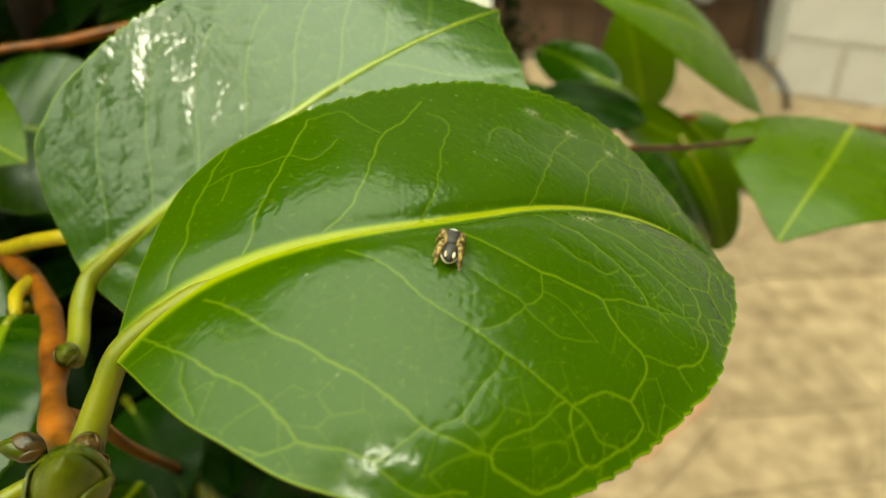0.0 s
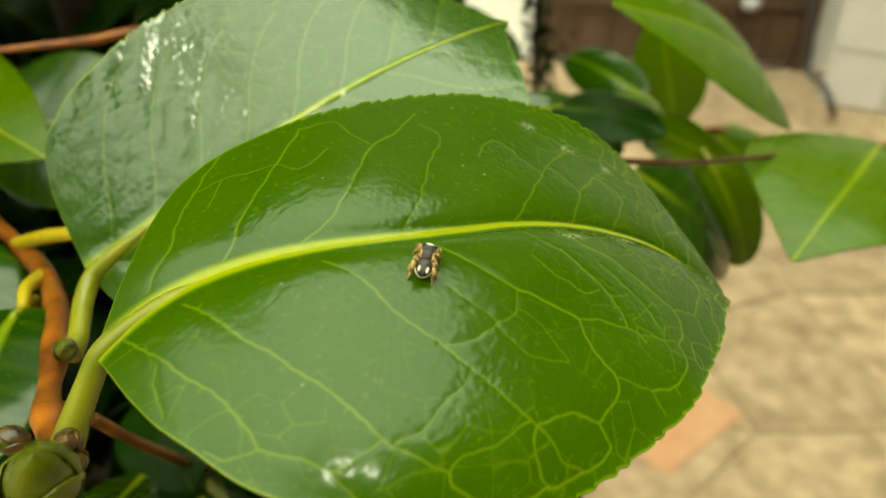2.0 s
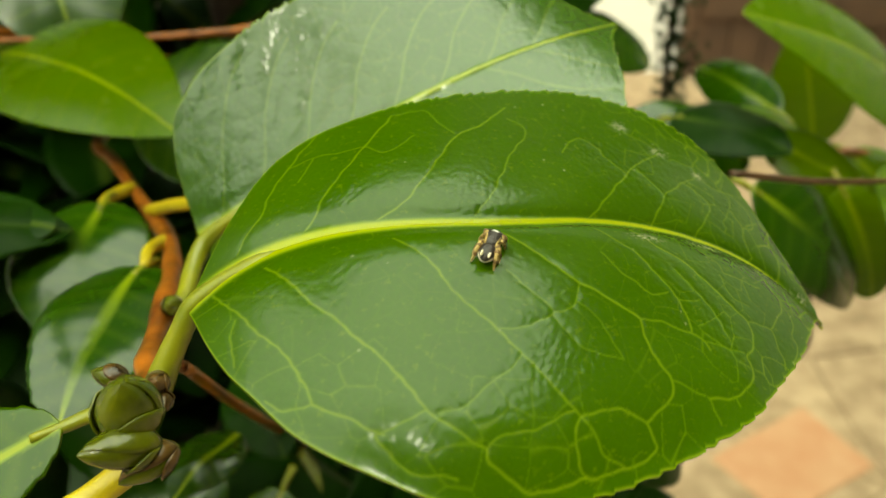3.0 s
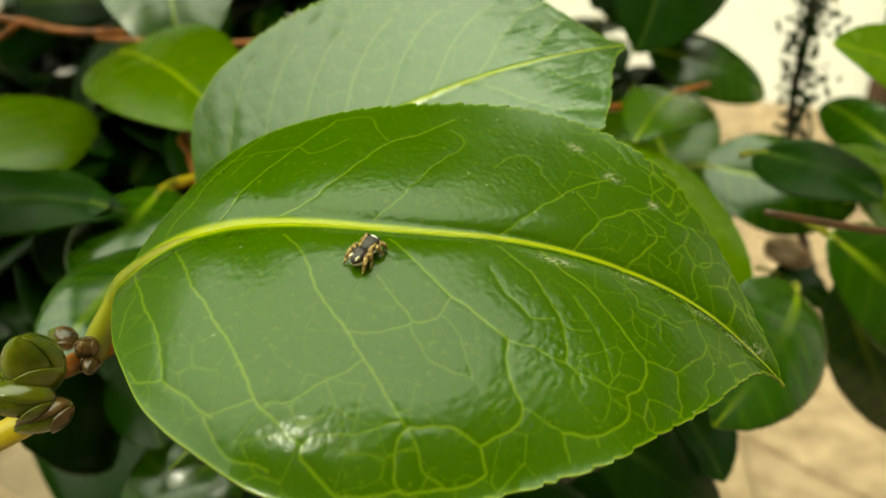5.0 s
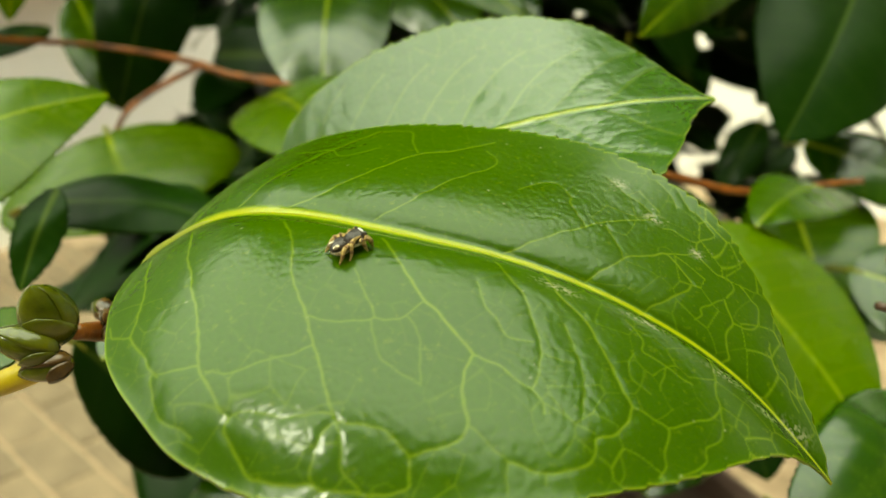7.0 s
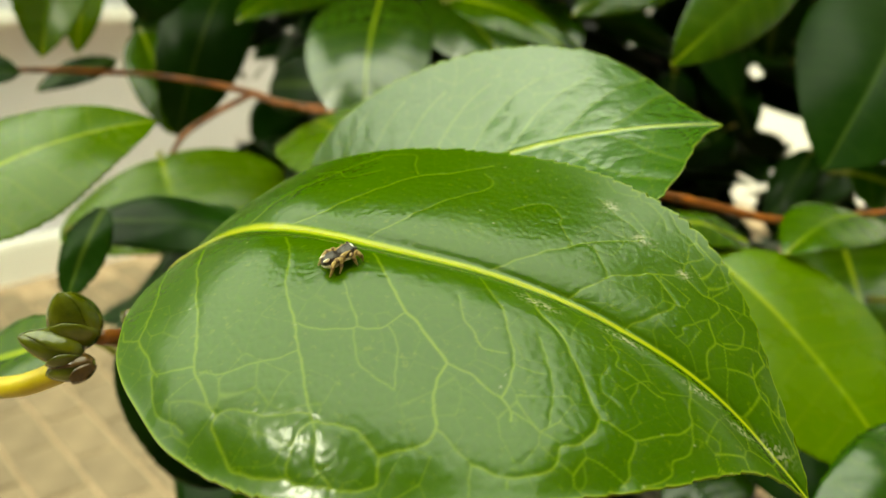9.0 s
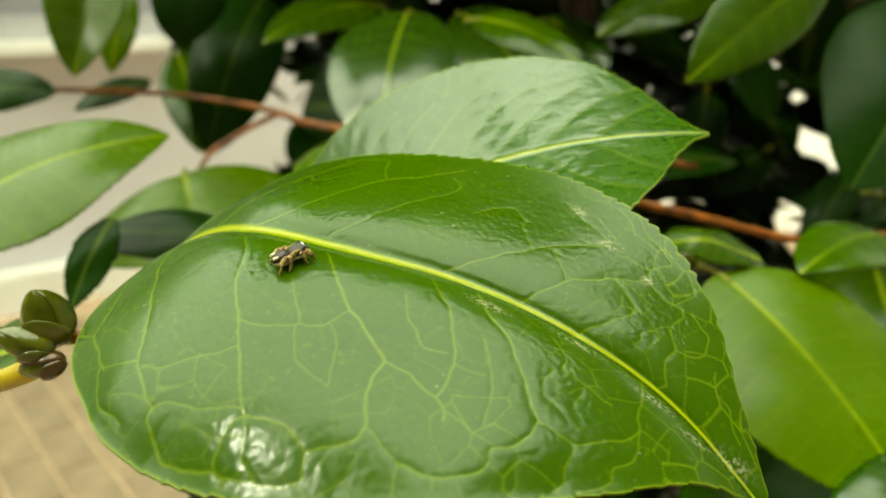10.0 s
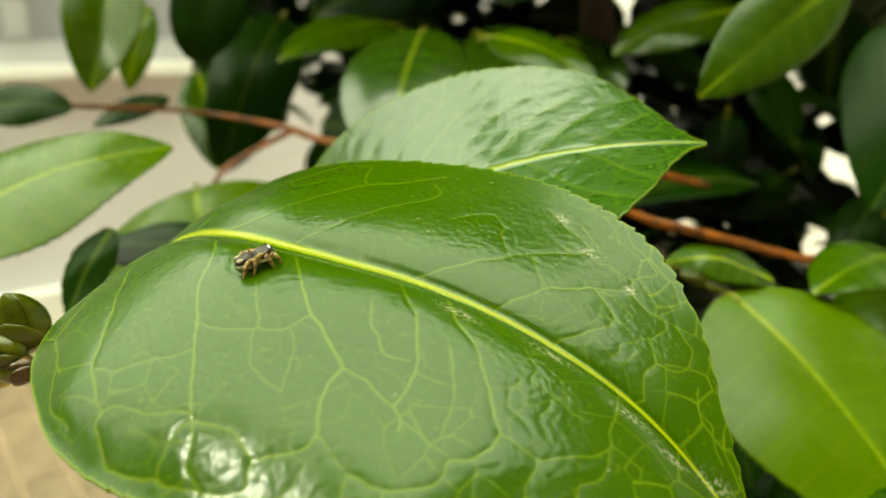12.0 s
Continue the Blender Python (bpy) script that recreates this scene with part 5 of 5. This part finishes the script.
# ---- yard: block wall, door, hose, window ----
def block_wall():
    """A run of painted concrete blocks on the diagonal side of the yard."""
    a, b = Vector((1.33, 2.90, 0)), Vector((4.2, 1.33, 0))
    x = (b - a).normalized()
    y = Vector((-x.y, x.x, 0))
    m = Matrix(((x.x, y.x, 0, a.x), (x.y, y.y, 0, a.y), (0, 0, 1, 0), (0, 0, 0, 1)))
    wall = tagged(new("wall_block"), "cream painted concrete block wall", "wall", kind="structure")
    wall.matrix_basis = m
    part("mortar", box_bm(0.01, 2.2, 0.012, 0.21, -0.02, 2.35), MORTAR, wall)
    shapes = {}
    for row in range(11):
        x0 = 0.0 if row % 2 else -0.215
        while x0 < 2.15:
            p0, p1 = max(x0, 0.0) + 0.005, min(x0 + 0.44, 2.2) - 0.005
            if p1 - p0 > 0.05:
                key = round(p1 - p0, 3)
                if key not in shapes:
                    bm = box_bm(0, p1 - p0, 0, 0.1, 0, 0.205, 0.006)
                    me = bpy.data.meshes.new("block")
                    bm.to_mesh(me)
                    bm.free()
                    me.materials.append(BLOCK)
                    shapes[key] = me
                ob = new("block", shapes[key])
                ob.parent = wall
                ob.matrix_basis = pose(p0, random.uniform(-0.002, 0.002), row * 0.215 + 0.005)
            x0 += 0.45


block_wall()

door = tagged(new("door_1"), "brown wooden door with a pale round knob", "door", kind="structure")
door.matrix_basis = pose(0.38, WALL_Y, 0)
for k in range(-1, 7):
    part("board", box_bm(0.05 + k * 0.135, 0.05 + k * 0.135 + 0.131, -0.035, 0.011, 0.03, 2.0, 0.004), WOOD, door)
part("frame", box_bm(-0.145, -0.089, -0.05, 0.011, 0.0, 2.06, 0.004), WOOD, door)
part("frame", box_bm(0.998, 1.054, -0.05, 0.011, 0.0, 2.06, 0.004), WOOD, door)
part("frame", box_bm(-0.087, 0.996, -0.05, 0.011, 2.004, 2.06, 0.004), WOOD, door)
part("rail", box_bm(-0.075, 0.98, -0.055, -0.036, 0.26, 0.36, 0.004), WOOD, door)
ring_mesh("knob", ((0.02, 0.0), (0.035, 0.012), (0.04, 0.03), (0.03, 0.045)), GREY, (0.74, -0.1, 0.27), door, 20)

hose = tagged(new("hose"), "black rubber hose hanging down to the paving", "hose")
verts, faces = tube(((1.158, 2.780, 1.101), (1.158, 2.780, 0.501), (1.199, 2.780, 0.263), (1.206, 2.760, 0.173), (1.234, 2.680, 0.145), (1.251, 2.600, 0.098), (1.324, 2.716, 0.013)), (0.013,) * 7, 10, 40)
link_mesh("hose_run", verts, faces, BLACK, hose)
shoe = tagged(new("rubber_foot"), "small black rubber block on the paving", "block")
shoe.matrix_basis = pose(0.95, 2.02, 0.0, 0, 0, 20)
part("block_body", box_bm(-0.06, 0.06, -0.035, 0.035, 0.0, 0.05, 0.012), BLACK, shoe)

window = tagged(new("window_1"), "grey framed window with a pale sill", "window", kind="structure")
window.matrix_basis = pose(WALL_X, 0.0, 0)
part("window_sill", box_bm(0.004, 0.09, -0.35, 1.35, 0.84, 0.885, 0.006), WHITE, window)
part("window_frame", box_bm(0.003, 0.04, -0.32, 1.32, 0.886, 0.96, 0.006), GREY, window)
part("window_frame", box_bm(0.003, 0.04, -0.32, -0.25, 0.962, 1.95, 0.006), GREY, window)
part("window_frame", box_bm(0.003, 0.04, 1.25, 1.32, 0.962, 1.95, 0.006), GREY, window)
part("window_frame", box_bm(0.003, 0.04, 0.46, 0.53, 0.962, 1.95, 0.006), GREY, window)
part("window_frame", box_bm(0.003, 0.04, -0.32, 1.32, 1.952, 2.02, 0.006), GREY, window)
glass = material("window_glass", (0.30, 0.30, 0.33), 0.05)[0]
part("pane", box_bm(0.004, 0.012, -0.248, 0.458, 0.962, 1.95), glass, window)
part("pane", box_bm(0.004, 0.012, 0.532, 1.248, 0.962, 1.95), glass, window)


# ---- paving ----
def slab(points, name, mat, parent, high=0.012):
    """A flat stone with rounded upper edge from its corners in plan."""
    c = sum((Vector(p) for p in points), Vector((0, 0))) / len(points)
    n = len(points)
    verts = [(p[0], p[1], -0.012) for p in points] + [(p[0], p[1], high - 0.003) for p in points]
    verts += [((Vector(p) + (c - Vector(p)).normalized() * 0.007)[0], (Vector(p) + (c - Vector(p)).normalized() * 0.007)[1], high) for p in points]
    faces = []
    for r in (0, n):
        faces += [(r + k, r + (k + 1) % n, r + n + (k + 1) % n, r + n + k) for k in range(n)]
    faces.append(tuple(2 * n + k for k in range(n)))
    return link_mesh(name, verts, faces, mat, parent, smooth=False)


def paving():
    rng = np.random.default_rng(21)
    crazy = tagged(new("pavement_stone"), "irregular beige and pinkish stone paving", "paving", kind="structure")
    step = 0.30
    nx, ny = 14, 16
    gx = [[(-0.75 + i * step + rng.uniform(-0.11, 0.11), -1.25 + j * step + rng.uniform(-0.11, 0.11)) for j in range(ny + 1)] for i in range(nx + 1)]
    for i in range(nx):
        for j in range(ny):
            q = [gx[i][j], gx[i + 1][j], gx[i + 1][j + 1], gx[i][j + 1]]
            c = np.mean(q, axis=0)
            if c[1] > 3.2 or c[0] > 3.25 or (c[0] - 1.33) * 0.48 + (c[1] - 2.9) * 0.877 > -0.12:
                continue
            q = [tuple(np.array(p) + (c - p) / np.linalg.norm(c - p) * 0.005) for p in q]
            slab(q, "stone", STONE, crazy, 0.004 + rng.uniform(0, 0.003))
    slab([(0.25, 1.04), (0.36, 0.93), (0.53, 1.09), (0.43, 1.22)], "stone", STONE_PINK, crazy, 0.0105)
    bricks = tagged(new("pavement_brick"), "beige rectangular block paving in rows", "paving", kind="structure")
    shape = None
    for j in range(32):
        for i in range(11):
            x, y = -2.55 + i * 0.2 + (0.1 if j % 2 else 0), -0.9 + j * 0.1
            if x > -0.86:
                continue
            if shape is None:
                shape = slab([(0.004, 0.004), (0.196, 0.004), (0.196, 0.096), (0.004, 0.096)], "paver", PAVER, bricks, 0.006).data
                bpy.data.objects.remove(bpy.data.objects["paver"])
            ob = new("paver", shape)
            ob.parent = bricks
            ob.matrix_basis = pose(x, y, rng.uniform(-0.002, 0.001), 0, 0, 0)


paving()
